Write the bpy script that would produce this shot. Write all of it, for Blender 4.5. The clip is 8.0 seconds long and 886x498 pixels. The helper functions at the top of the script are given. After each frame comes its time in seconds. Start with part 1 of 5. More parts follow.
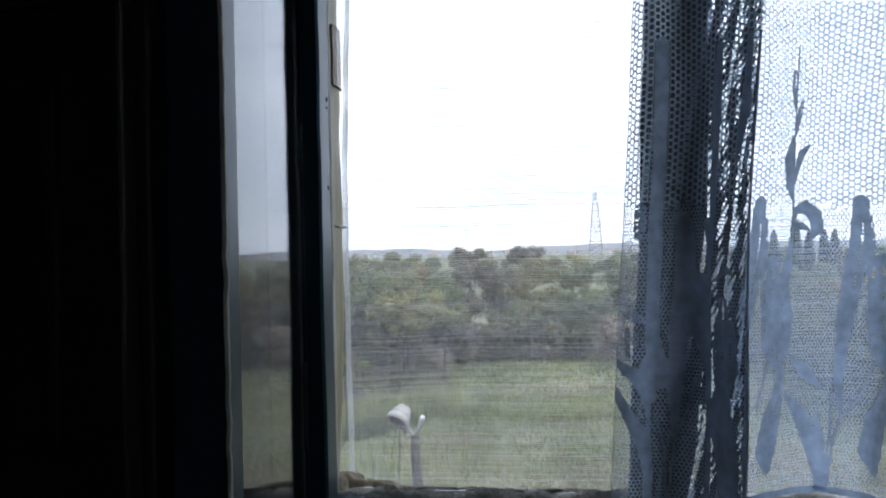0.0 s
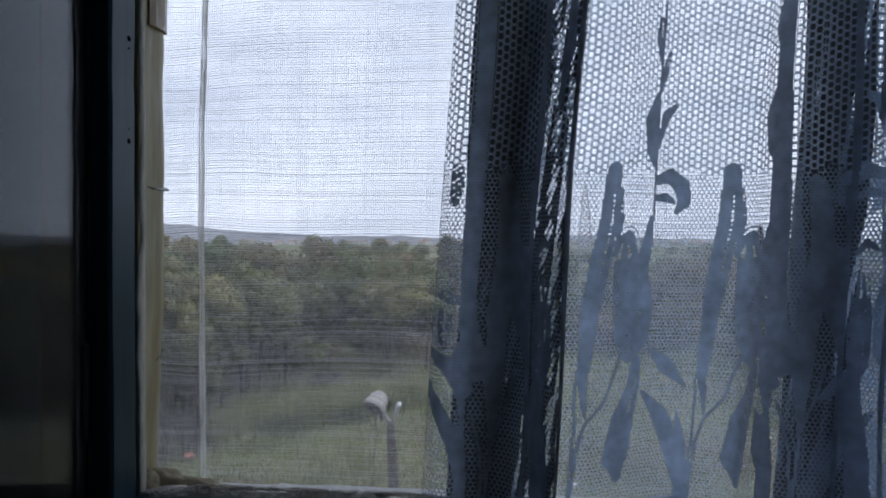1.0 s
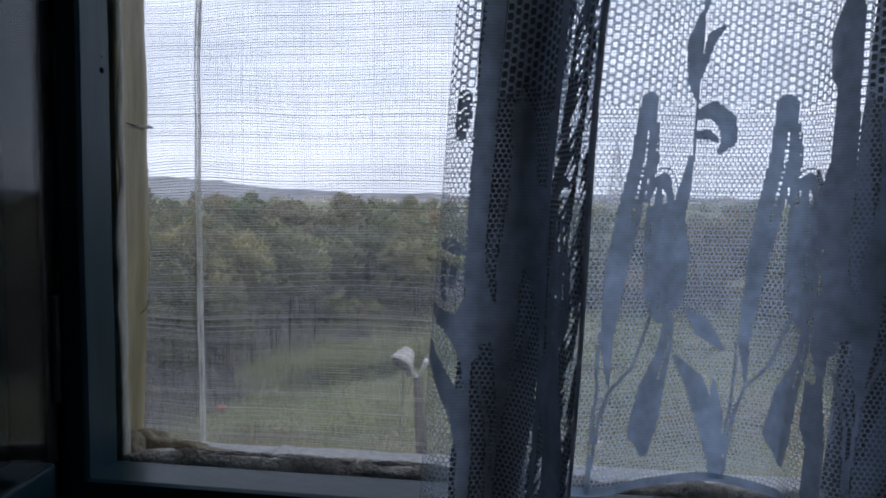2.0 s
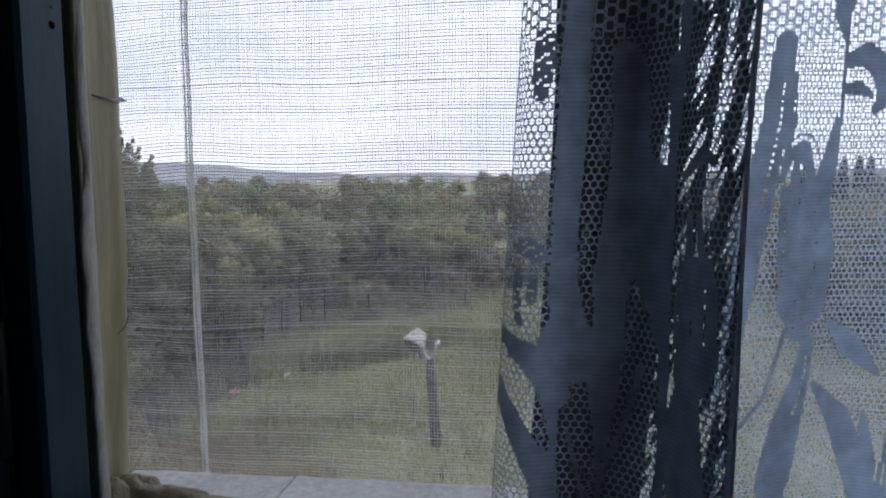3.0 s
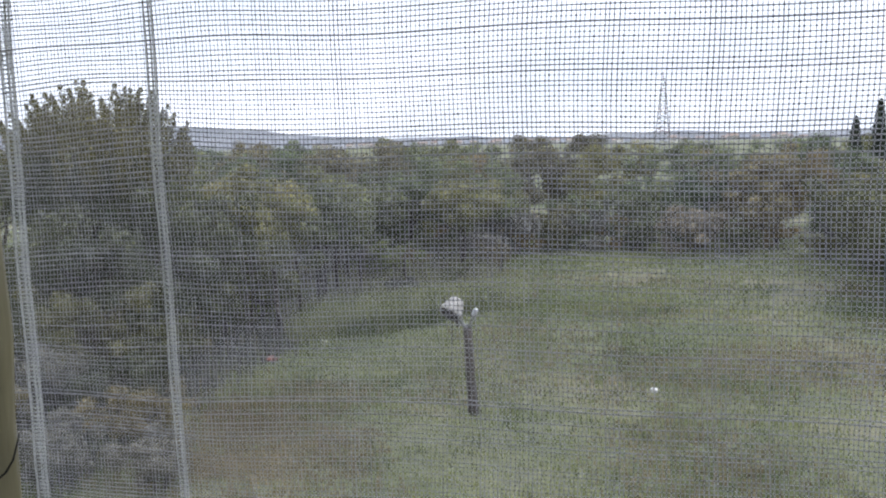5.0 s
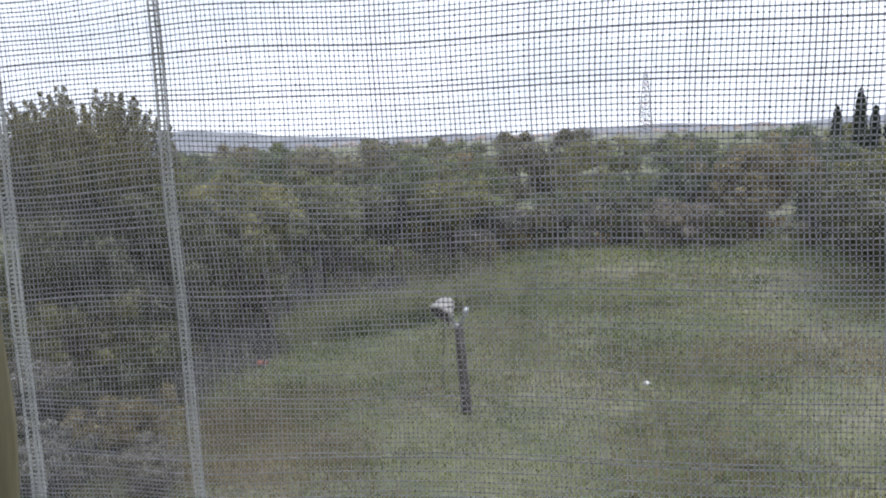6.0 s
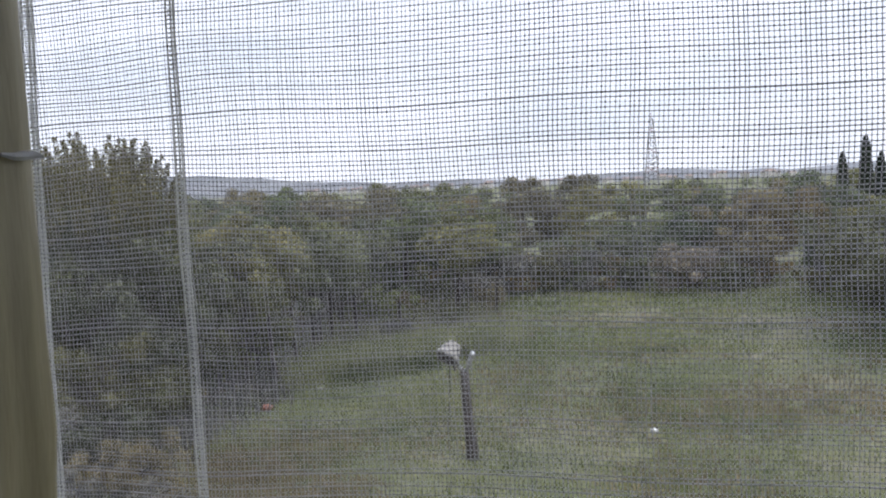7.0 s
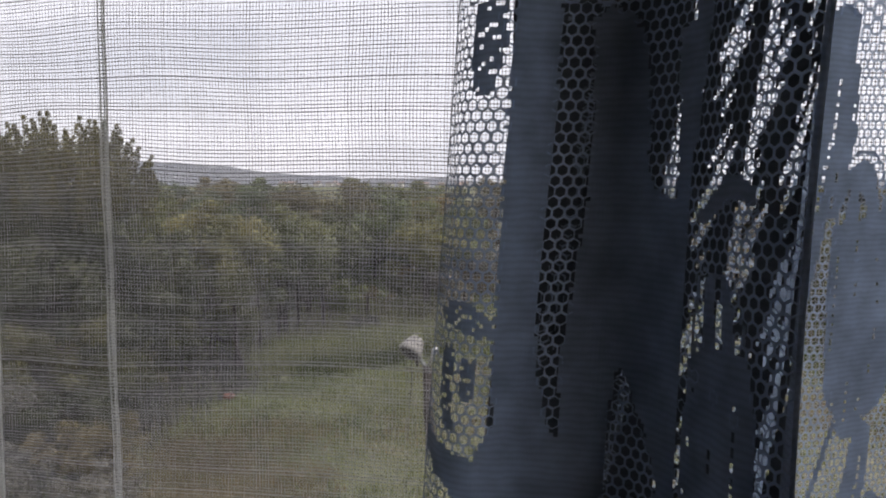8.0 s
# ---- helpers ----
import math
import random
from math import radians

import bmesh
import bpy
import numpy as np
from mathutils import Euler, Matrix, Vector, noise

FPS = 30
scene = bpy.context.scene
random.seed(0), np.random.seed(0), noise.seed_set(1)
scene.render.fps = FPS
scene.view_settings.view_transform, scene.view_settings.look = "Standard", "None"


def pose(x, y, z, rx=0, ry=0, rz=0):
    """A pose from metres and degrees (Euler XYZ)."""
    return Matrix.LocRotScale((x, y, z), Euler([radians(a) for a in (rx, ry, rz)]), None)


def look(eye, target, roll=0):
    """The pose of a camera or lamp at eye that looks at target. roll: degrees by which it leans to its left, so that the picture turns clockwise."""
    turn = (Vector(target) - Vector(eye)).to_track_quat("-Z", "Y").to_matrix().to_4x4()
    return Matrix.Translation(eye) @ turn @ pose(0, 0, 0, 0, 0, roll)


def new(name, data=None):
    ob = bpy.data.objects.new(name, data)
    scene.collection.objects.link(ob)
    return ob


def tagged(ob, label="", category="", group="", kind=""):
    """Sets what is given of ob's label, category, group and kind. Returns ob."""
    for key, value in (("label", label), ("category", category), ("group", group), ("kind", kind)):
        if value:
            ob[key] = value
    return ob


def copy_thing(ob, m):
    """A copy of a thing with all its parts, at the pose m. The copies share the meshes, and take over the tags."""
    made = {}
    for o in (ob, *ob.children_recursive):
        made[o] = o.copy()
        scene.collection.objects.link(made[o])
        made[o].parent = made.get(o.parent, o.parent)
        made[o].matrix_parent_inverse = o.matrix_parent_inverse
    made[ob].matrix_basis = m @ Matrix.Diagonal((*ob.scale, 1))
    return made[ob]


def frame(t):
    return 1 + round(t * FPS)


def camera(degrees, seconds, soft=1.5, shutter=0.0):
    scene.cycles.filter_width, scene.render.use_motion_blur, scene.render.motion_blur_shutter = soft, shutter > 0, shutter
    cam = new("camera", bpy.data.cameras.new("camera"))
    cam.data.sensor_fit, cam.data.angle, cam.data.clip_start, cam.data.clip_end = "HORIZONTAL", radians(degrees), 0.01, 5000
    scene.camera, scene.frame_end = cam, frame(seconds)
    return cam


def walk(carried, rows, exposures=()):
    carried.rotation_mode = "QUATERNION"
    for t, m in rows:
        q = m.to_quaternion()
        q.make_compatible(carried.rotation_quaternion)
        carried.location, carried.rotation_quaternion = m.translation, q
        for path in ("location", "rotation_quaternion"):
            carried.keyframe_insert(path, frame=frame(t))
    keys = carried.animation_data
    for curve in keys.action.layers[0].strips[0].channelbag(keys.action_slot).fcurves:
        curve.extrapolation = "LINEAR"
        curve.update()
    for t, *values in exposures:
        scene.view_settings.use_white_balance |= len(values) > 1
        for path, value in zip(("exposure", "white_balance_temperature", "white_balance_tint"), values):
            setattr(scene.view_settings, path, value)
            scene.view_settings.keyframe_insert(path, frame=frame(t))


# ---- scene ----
cam = camera(60.88, 8.0, soft=2.1)
PATH = [
    (0.0, pose(0.1936, -0.7390, 1.3266, 90.39, 1.29, 7.37)),
    (0.5, pose(0.2410, -0.6878, 1.3194, 90.16, 1.00, 6.58)),
    (1.0, pose(0.2955, -0.6521, 1.3133, 89.47, -0.11, 6.58)),
    (1.2, pose(0.3134, -0.6456, 1.3106, 88.78, -0.64, 6.83)),
    (2.3, pose(0.2920, -0.5690, 1.3049, 85.96, -0.34, 9.09)),
    (2.5, pose(0.2848, -0.5490, 1.3073, 86.24, -0.18, 8.87)),
    (3.0, pose(0.2639, -0.5004, 1.3073, 84.71, 0.81, 9.31)),
    (3.5, pose(0.2584, -0.4521, 1.3119, 84.67, 0.02, 11.79)),
    (4.0, pose(0.2396, -0.4033, 1.3168, 83.78, -0.56, 13.63)),
    (4.5, pose(0.2158, -0.3553, 1.3216, 82.89, 0.22, 11.97)),
    (4.7, pose(0.2145, -0.3424, 1.3237, 82.52, 0.53, 12.11)),
    (5.8, pose(0.1720, -0.2803, 1.3268, 81.32, 2.78, 10.60)),
    (6.0, pose(0.1709, -0.2850, 1.3353, 81.83, 2.49, 10.78)),
    (6.5, pose(0.1671, -0.2863, 1.3379, 83.85, 2.38, 10.86)),
    (7.0, pose(0.1907, -0.3229, 1.3371, 85.24, 2.38, 11.34)),
    (7.2, pose(0.2049, -0.3433, 1.3352, 85.47, 2.22, 11.39)),
    (7.6, pose(0.2341, -0.3768, 1.3288, 85.63, 1.08, 11.41)),
    (7.8, pose(0.2553, -0.3951, 1.3194, 85.50, 0.35, 10.29)),
    (8.0, pose(0.2739, -0.4123, 1.3132, 85.11, -0.28, 9.48)),
]
EXPOSURES = [(0.0, 1.18, 6050, 9), (0.5, 0.57, 5950, 9), (1.0, 0.28, 6000, 12), (2.5, 0.46, 6100, 14), (3.5, 0.57, 6300, 14), (4.5, 0.63, 6250, 12), (6.5, 0.47, 6350, 13), (7.5, 0.30, 6600, 15), (8.0, 0.20, 7000, 17)]
walk(cam, PATH, EXPOSURES)

# ---- world and sun: bright overcast sky ----
world = bpy.data.worlds.new("overcast_sky")
scene.world = world
world.use_nodes = True
wt = world.node_tree
wt.nodes.clear()
w_out = wt.nodes.new("ShaderNodeOutputWorld")
w_bg = wt.nodes.new("ShaderNodeBackground")
w_sky = wt.nodes.new("ShaderNodeTexSky")
w_sky.sky_type = "NISHITA"
w_sky.sun_disc = False
w_sky.sun_elevation = radians(40)
w_sky.sun_rotation = radians(150)
w_sky.air_density = 1.0
w_sky.dust_density = 3.0
w_coord = wt.nodes.new("ShaderNodeTexCoord")
w_map = wt.nodes.new("ShaderNodeMapping")
w_map.inputs["Scale"].default_value = (1.0, 1.0, 3.2)
w_noise = wt.nodes.new("ShaderNodeTexNoise")
w_noise.inputs["Scale"].default_value = 2.6
w_noise.inputs["Detail"].default_value = 6.0
w_noise.inputs["Roughness"].default_value = 0.55
w_ramp = wt.nodes.new("ShaderNodeValToRGB")
w_ramp.color_ramp.elements[0].position = 0.3
w_ramp.color_ramp.elements[0].color = (7.5, 8.2, 9.5, 1)
w_ramp.color_ramp.elements[1].position = 0.68
w_ramp.color_ramp.elements[1].color = (10.8, 11.4, 12.5, 1)
w_mix = wt.nodes.new("ShaderNodeMix")
w_mix.data_type = "RGBA"
w_mix.inputs["Factor"].default_value = 0.9
wt.links.new(w_coord.outputs["Generated"], w_map.inputs["Vector"])
wt.links.new(w_map.outputs["Vector"], w_noise.inputs["Vector"])
wt.links.new(w_noise.outputs["Fac"], w_ramp.inputs["Fac"])
wt.links.new(w_sky.outputs["Color"], w_mix.inputs["A"])
wt.links.new(w_ramp.outputs["Color"], w_mix.inputs["B"])
wt.links.new(w_mix.outputs["Result"], w_bg.inputs["Color"])
w_bg.inputs["Strength"].default_value = 0.1
wt.links.new(w_bg.outputs["Background"], w_out.inputs["Surface"])

sun = new("sun", bpy.data.lights.new("sun", "SUN"))
sun.data.energy = 0.8
sun.data.angle = radians(20)
sun.data.color = (1.0, 0.96, 0.9)
sun.matrix_world = look((6, 4, 12), (0, 9, 0))


# ---- materials ----
def material(name):
    m = bpy.data.materials.new(name)
    m.use_nodes = True
    nt = m.node_tree
    return m, nt, nt.nodes["Principled BSDF"]


def node(nt, kind, **values):
    n = nt.nodes.new(kind)
    for key, value in values.items():
        n.inputs[key.replace("_", " ")].default_value = value
    return n


def ramp(nt, fac, stops):
    n = nt.nodes.new("ShaderNodeValToRGB")
    while len(n.color_ramp.elements) < len(stops):
        n.color_ramp.elements.new(0.5)
    for e, (p, c) in zip(n.color_ramp.elements, stops):
        e.position, e.color = p, (*c, 1)
    nt.links.new(fac, n.inputs["Fac"])
    return n


def mix(nt, a, b, fac, blend="MIX"):
    n = nt.nodes.new("ShaderNodeMix")
    n.data_type, n.blend_type = "RGBA", blend
    for key, v in (("A", a), ("B", b), ("Factor", fac)):
        if isinstance(v, (int, float)):
            n.inputs[key].default_value = v
        elif isinstance(v, tuple):
            n.inputs[key].default_value = (*v, 1)
        else:
            nt.links.new(v, n.inputs[key])
    return n.outputs["Result"]


def surface(name, stops, big=3.0, fine=40.0, rough=(0.5, 0.8), bump=0.2, depth=0.01, stretch=(1, 1, 1), metal=0.0, shade=0.35, gloss=0.5):
    """A surface varied at two scales, with bump. stops: colour ramp over the large noise."""
    m, nt, bsdf = material(name)
    co = nt.nodes.new("ShaderNodeTexCoord")
    mp = node(nt, "ShaderNodeMapping", Scale=stretch)
    nt.links.new(co.outputs["Object"], mp.inputs["Vector"])
    n1 = node(nt, "ShaderNodeTexNoise", Scale=big, Detail=5.0, Roughness=0.6)
    n2 = node(nt, "ShaderNodeTexNoise", Scale=fine, Detail=4.0, Roughness=0.65)
    nt.links.new(mp.outputs["Vector"], n1.inputs["Vector"])
    nt.links.new(mp.outputs["Vector"], n2.inputs["Vector"])
    base = ramp(nt, n1.outputs["Fac"], stops).outputs["Color"]
    grain = ramp(nt, n2.outputs["Fac"], [(0.3, (1 - shade,) * 3), (0.7, (1.0, 1.0, 1.0))]).outputs["Color"]
    nt.links.new(mix(nt, base, grain, 1.0, "MULTIPLY"), bsdf.inputs["Base Color"])
    rr = nt.nodes.new("ShaderNodeMapRange")
    rr.inputs["To Min"].default_value, rr.inputs["To Max"].default_value = rough
    nt.links.new(n2.outputs["Fac"], rr.inputs["Value"])
    nt.links.new(rr.outputs["Result"], bsdf.inputs["Roughness"])
    bsdf.inputs["Metallic"].default_value = metal
    bsdf.inputs["Specular IOR Level"].default_value = gloss
    bp = node(nt, "ShaderNodeBump", Strength=bump, Distance=depth)
    nt.links.new(n2.outputs["Fac"], bp.inputs["Height"])
    nt.links.new(bp.outputs["Normal"], bsdf.inputs["Normal"])
    return m


def leaf_material(name, dark, light, translucent=0.3, wide=0.6, vary=True):
    """Foliage: colour varied from leaf to leaf and over clumps, a little light passing through."""
    m, nt, bsdf = material(name)
    geo = nt.nodes.new("ShaderNodeNewGeometry")
    co = nt.nodes.new("ShaderNodeTexCoord")
    info = nt.nodes.new("ShaderNodeObjectInfo")
    n1 = node(nt, "ShaderNodeTexNoise", Scale=wide, Detail=3.0)
    nt.links.new(co.outputs["Object"], n1.inputs["Vector"])
    base = ramp(nt, n1.outputs["Fac"], [(0.32, dark), (0.68, light)]).outputs["Color"]
    per = ramp(nt, geo.outputs["Random Per Island"], [(0.0, (0.78, 0.80, 0.74)), (1.0, (1.16, 1.14, 1.08))]).outputs["Color"]
    tree = ramp(nt, info.outputs["Random"], [(0.0, (0.66, 0.70, 0.74)), (0.35, (0.95, 0.98, 0.95)), (0.7, (1.12, 1.10, 0.95)), (1.0, (1.36, 1.20, 0.98))]).outputs["Color"]
    col = mix(nt, base, per, 1.0, "MULTIPLY")
    if vary:
        col = mix(nt, col, tree, 1.0, "MULTIPLY")
    nt.links.new(col, bsdf.inputs["Base Color"])
    bsdf.inputs["Roughness"].default_value = 0.6
    bsdf.inputs["Specular IOR Level"].default_value = 0.3
    tr = nt.nodes.new("ShaderNodeBsdfTranslucent")
    nt.links.new(col, tr.inputs["Color"])
    ms = nt.nodes.new("ShaderNodeMixShader")
    ms.inputs["Fac"].default_value = translucent
    out = nt.nodes["Material Output"]
    nt.links.new(bsdf.outputs["BSDF"], ms.inputs[1])
    nt.links.new(tr.outputs["BSDF"], ms.inputs[2])
    nt.links.new(ms.outputs["Shader"], out.inputs["Surface"])
    return m


def cloth_material(name, colour, translucent, scale, rough=0.8, passing=None, ribs=0.0):
    """Thin threads or cloth: part of the light passes through and is scattered, tinted by passing."""
    m, nt, bsdf = material(name)
    co = nt.nodes.new("ShaderNodeTexCoord")
    n1 = node(nt, "ShaderNodeTexNoise", Scale=scale, Detail=4.0)
    nt.links.new(co.outputs["Object"], n1.inputs["Vector"])
    lo = tuple(c * 0.8 for c in colour)
    col = ramp(nt, n1.outputs["Fac"], [(0.3, lo), (0.7, colour)]).outputs["Color"]
    tr = nt.nodes.new("ShaderNodeBsdfTranslucent")
    tr.inputs["Color"].default_value = (*(passing or colour), 1)
    if ribs:
        # rows of weft, thicker and thinner places, pulled threads
        wave_t = node(nt, "ShaderNodeTexWave", Scale=205.0, Distortion=3.0, Detail=2.0)
        wave_t.bands_direction = "Z"
        nt.links.new(co.outputs["Object"], wave_t.inputs["Vector"])
        n2 = node(nt, "ShaderNodeTexNoise", Scale=130.0, Detail=5.0)
        nt.links.new(co.outputs["Object"], n2.inputs["Vector"])
        rows = ramp(nt, wave_t.outputs["Fac"], [(0.0, (1 - 0.45 * ribs,) * 3), (0.8, (1.0, 1.0, 1.0))]).outputs["Color"]
        spots = ramp(nt, n2.outputs["Fac"], [(0.3, (1 - ribs,) * 3), (0.7, (1.0, 1.0, 1.0))]).outputs["Color"]
        weave = mix(nt, rows, spots, 1.0, "MULTIPLY")
        col = mix(nt, col, weave, 1.0, "MULTIPLY")
        thin = ramp(nt, n1.outputs["Fac"], [(0.3, tuple(c * 0.72 for c in passing)), (0.7, tuple(min(1.0, c * 1.12) for c in passing))]).outputs["Color"]
        nt.links.new(mix(nt, thin, weave, 1.0, "MULTIPLY"), tr.inputs["Color"])
    nt.links.new(col, bsdf.inputs["Base Color"])
    bsdf.inputs["Roughness"].default_value = rough
    bsdf.inputs["Specular IOR Level"].default_value = 0.2
    ms = nt.nodes.new("ShaderNodeMixShader")
    ms.inputs["Fac"].default_value = translucent
    out = nt.nodes["Material Output"]
    nt.links.new(bsdf.outputs["BSDF"], ms.inputs[1])
    nt.links.new(tr.outputs["BSDF"], ms.inputs[2])
    nt.links.new(ms.outputs["Shader"], out.inputs["Surface"])
    return m


M_WIRE = cloth_material("screen_thread", (0.85, 0.84, 0.88), 0.58, 90)
M_KNOT = surface("crossing_shade", [(0.3, (0.035, 0.035, 0.036)), (0.7, (0.09, 0.088, 0.085))], 400, 2500, (0.9, 1.0), 0.0, 0.1)
M_HEM = cloth_material("screen_hem", (0.88, 0.88, 0.86), 0.76, 120)
M_NET = cloth_material("lace_thread", (0.76, 0.77, 0.80), 0.72, 60, passing=(0.62, 0.74, 0.92))
M_MOTIF = cloth_material("lace_cloth", (0.76, 0.765, 0.78), 0.52, 38, passing=(0.53, 0.67, 0.90), ribs=0.30)
# darker, near-opaque copy of the lace cloth: shade between pleats put into colour
M_LACE_SHADE = cloth_material("lace_cloth_shaded", (0.26, 0.27, 0.29), 0.03, 45, passing=(0.4, 0.45, 0.5), ribs=0.2)
M_TEAL = surface("teal_gloss_paint", [(0.35, (0.007, 0.026, 0.037)), (0.7, (0.014, 0.043, 0.060))], 6, 60, (0.26, 0.42), 0.15, 0.002, (1, 1, 0.15), gloss=0.17)
M_TEAL.node_tree.nodes["Principled BSDF"].inputs["Specular Tint"].default_value = (0.55, 0.80, 1.0, 1)
M_HOLE = surface("hole_shade", [(0.3, (0.003, 0.003, 0.003)), (0.7, (0.006, 0.006, 0.006))], 10, 60, (0.95, 1.0), 0.0, 0.001, gloss=0.0)
# near-black copy of the teal; shade of groove and hinge stile put in
M_DARKTEAL = surface("chipped_paint_and_shade", [(0.35, (0.006, 0.010, 0.013)), (0.7, (0.014, 0.022, 0.028))], 8, 70, (0.35, 0.6), 0.2, 0.002)
M_TAPE = surface("yellowed_tape_over_wood", [(0.25, (0.28, 0.24, 0.13)), (0.5, (0.44, 0.38, 0.21)), (0.75, (0.52, 0.47, 0.32))], 14, 90, (0.3, 0.6), 0.35, 0.003, (1, 1, 0.12))
M_FOAM = surface("grey_dried_sealant", [(0.3, (0.46, 0.45, 0.38)), (0.7, (0.66, 0.65, 0.58))], 25, 140, (0.6, 0.9), 0.5, 0.004, (1, 1, 0.35))
M_YELLOW_FOAM = surface("yellowed_foam", [(0.3, (0.30, 0.25, 0.15)), (0.7, (0.58, 0.52, 0.38))], 30, 150, (0.7, 0.95), 0.6, 0.004)
M_BROWN_TAPE = surface("brown_packing_tape", [(0.3, (0.20, 0.13, 0.04)), (0.7, (0.30, 0.20, 0.07))], 30, 120, (0.15, 0.35), 0.15, 0.002, (1, 1, 0.3))
M_SILL = surface("weathered_stone_sill", [(0.3, (0.76, 0.76, 0.75)), (0.7, (0.92, 0.92, 0.91))], 12, 160, (0.6, 0.9), 0.4, 0.003)
M_CRUST = surface("crumbling_putty", [(0.25, (0.20, 0.175, 0.145)), (0.42, (0.50, 0.47, 0.42)), (0.70, (0.76, 0.74, 0.70))], 45, 220, (0.7, 0.95), 0.8, 0.006)
M_PLASTER = surface("interior_plaster", [(0.3, (0.46, 0.46, 0.45)), (0.7, (0.56, 0.56, 0.54))], 2, 60, (0.8, 0.95), 0.2, 0.004)
M_RENDER = surface("outer_render", [(0.3, (0.42, 0.40, 0.36)), (0.7, (0.55, 0.53, 0.48))], 2, 50, (0.8, 0.95), 0.4, 0.006)
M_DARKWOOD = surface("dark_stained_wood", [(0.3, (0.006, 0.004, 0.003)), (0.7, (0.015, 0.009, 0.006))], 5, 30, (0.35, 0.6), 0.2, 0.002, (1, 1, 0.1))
M_BOARD = surface("dark_floor_boards", [(0.3, (0.03, 0.02, 0.013)), (0.7, (0.07, 0.045, 0.03))], 3, 40, (0.4, 0.7), 0.2, 0.003, (0.1, 1, 1))
M_GROUND = surface("meadow_soil_and_turf", [(0.30, (0.105, 0.128, 0.056)), (0.45, (0.172, 0.190, 0.088)), (0.57, (0.235, 0.235, 0.125)), (0.70, (0.33, 0.295, 0.195))], 0.35, 9.0, (0.85, 1.0), 0.8, 0.08, (1, 1, 1), shade=0.5)
M_GRASS = leaf_material("grass_blades", (0.18, 0.22, 0.095), (0.38, 0.40, 0.19), 0.35, 0.45, vary=False)
M_TUSSOCK = leaf_material("rank_tussocks", (0.085, 0.115, 0.045), (0.20, 0.22, 0.09), 0.3, 0.9, vary=False)
M_DRY = leaf_material("dry_grass", (0.24, 0.20, 0.12), (0.40, 0.34, 0.22), 0.35, 0.8, vary=False)
M_LEAF = [leaf_material("leaf_olive", (0.125, 0.138, 0.070), (0.300, 0.302, 0.165), 0.25, 0.9),
          leaf_material("leaf_green", (0.105, 0.130, 0.074), (0.250, 0.282, 0.158), 0.25, 0.9),
          leaf_material("leaf_rusty", (0.140, 0.124, 0.080), (0.310, 0.268, 0.168), 0.25, 0.9)]
M_LEAF_PALE = leaf_material("leaf_pale", (0.22, 0.25, 0.11), (0.38, 0.41, 0.20), 0.45, 1.2, vary=False)
M_LEAF_DARK = leaf_material("leaf_dark", (0.085, 0.092, 0.052), (0.185, 0.188, 0.105), 0.2, 0.9)
M_WEED = leaf_material("pale_weeds", (0.22, 0.25, 0.12), (0.46, 0.47, 0.28), 0.6, 1.6, vary=False)
M_TWIG = leaf_material("bare_twigs", (0.140, 0.132, 0.124), (0.260, 0.246, 0.222), 0.1, 0.9)
M_CYPRESS = leaf_material("cypress_needles", (0.012, 0.020, 0.013), (0.028, 0.040, 0.022), 0.1, 0.9)
M_BARK = surface("bark", [(0.3, (0.05, 0.04, 0.032)), (0.7, (0.12, 0.10, 0.08))], 4, 30, (0.85, 1.0), 0.8, 0.02, (1, 1, 0.2))
M_POST = surface("weathered_post_wood", [(0.3, (0.045, 0.036, 0.030)), (0.7, (0.10, 0.085, 0.072))], 6, 40, (0.8, 0.95), 0.6, 0.01, (1, 1, 0.12))
M_STEEL = surface("galvanised_metal", [(0.3, (0.45, 0.46, 0.47)), (0.7, (0.62, 0.63, 0.64))], 8, 50, (0.3, 0.5), 0.1, 0.002, metal=0.6)
M_RUST = surface("dark_weathered_metal", [(0.3, (0.040, 0.034, 0.030)), (0.7, (0.115, 0.100, 0.090))], 7, 45, (0.7, 0.9), 0.3, 0.004, gloss=0.2)
M_SHELL = surface("weathered_pale_metal", [(0.3, (0.30, 0.285, 0.265)), (0.7, (0.50, 0.48, 0.45))], 7, 45, (0.6, 0.85), 0.3, 0.004, gloss=0.2)
M_WHITE = surface("white_plastic", [(0.3, (0.68, 0.68, 0.66)), (0.7, (0.82, 0.82, 0.8))], 10, 60, (0.4, 0.6), 0.1, 0.002)
M_RED = surface("faded_red_plastic", [(0.3, (0.34, 0.15, 0.11)), (0.7, (0.45, 0.22, 0.17))], 10, 60, (0.4, 0.6), 0.1, 0.002)
M_CABLE = surface("dark_cable", [(0.3, (0.02, 0.02, 0.02)), (0.7, (0.04, 0.04, 0.04))], 10, 60, (0.5, 0.7), 0.1, 0.002)
# woods of the far hill, paled to blue-grey: the haze is in the colour
M_HILL_HAZE = surface("wooded_hill_with_haze", [(0.3, (0.20, 0.215, 0.24)), (0.7, (0.34, 0.35, 0.37))], 0.012, 0.09, (0.95, 1.0), 0.0, 0.1)
M_HOUSE = surface("far_house_wall", [(0.3, (0.62, 0.60, 0.56)), (0.7, (0.78, 0.77, 0.74))], 0.2, 2, (0.9, 1.0), 0.0, 0.1)
M_ROOF = surface("far_tile_roof", [(0.3, (0.36, 0.27, 0.23)), (0.7, (0.46, 0.36, 0.31))], 0.2, 2, (0.9, 1.0), 0.0, 0.1)
M_MAST = surface("far_mast_steel", [(0.3, (0.42, 0.43, 0.45)), (0.7, (0.52, 0.52, 0.54))], 0.5, 4, (0.6, 0.8), 0.0, 0.1)
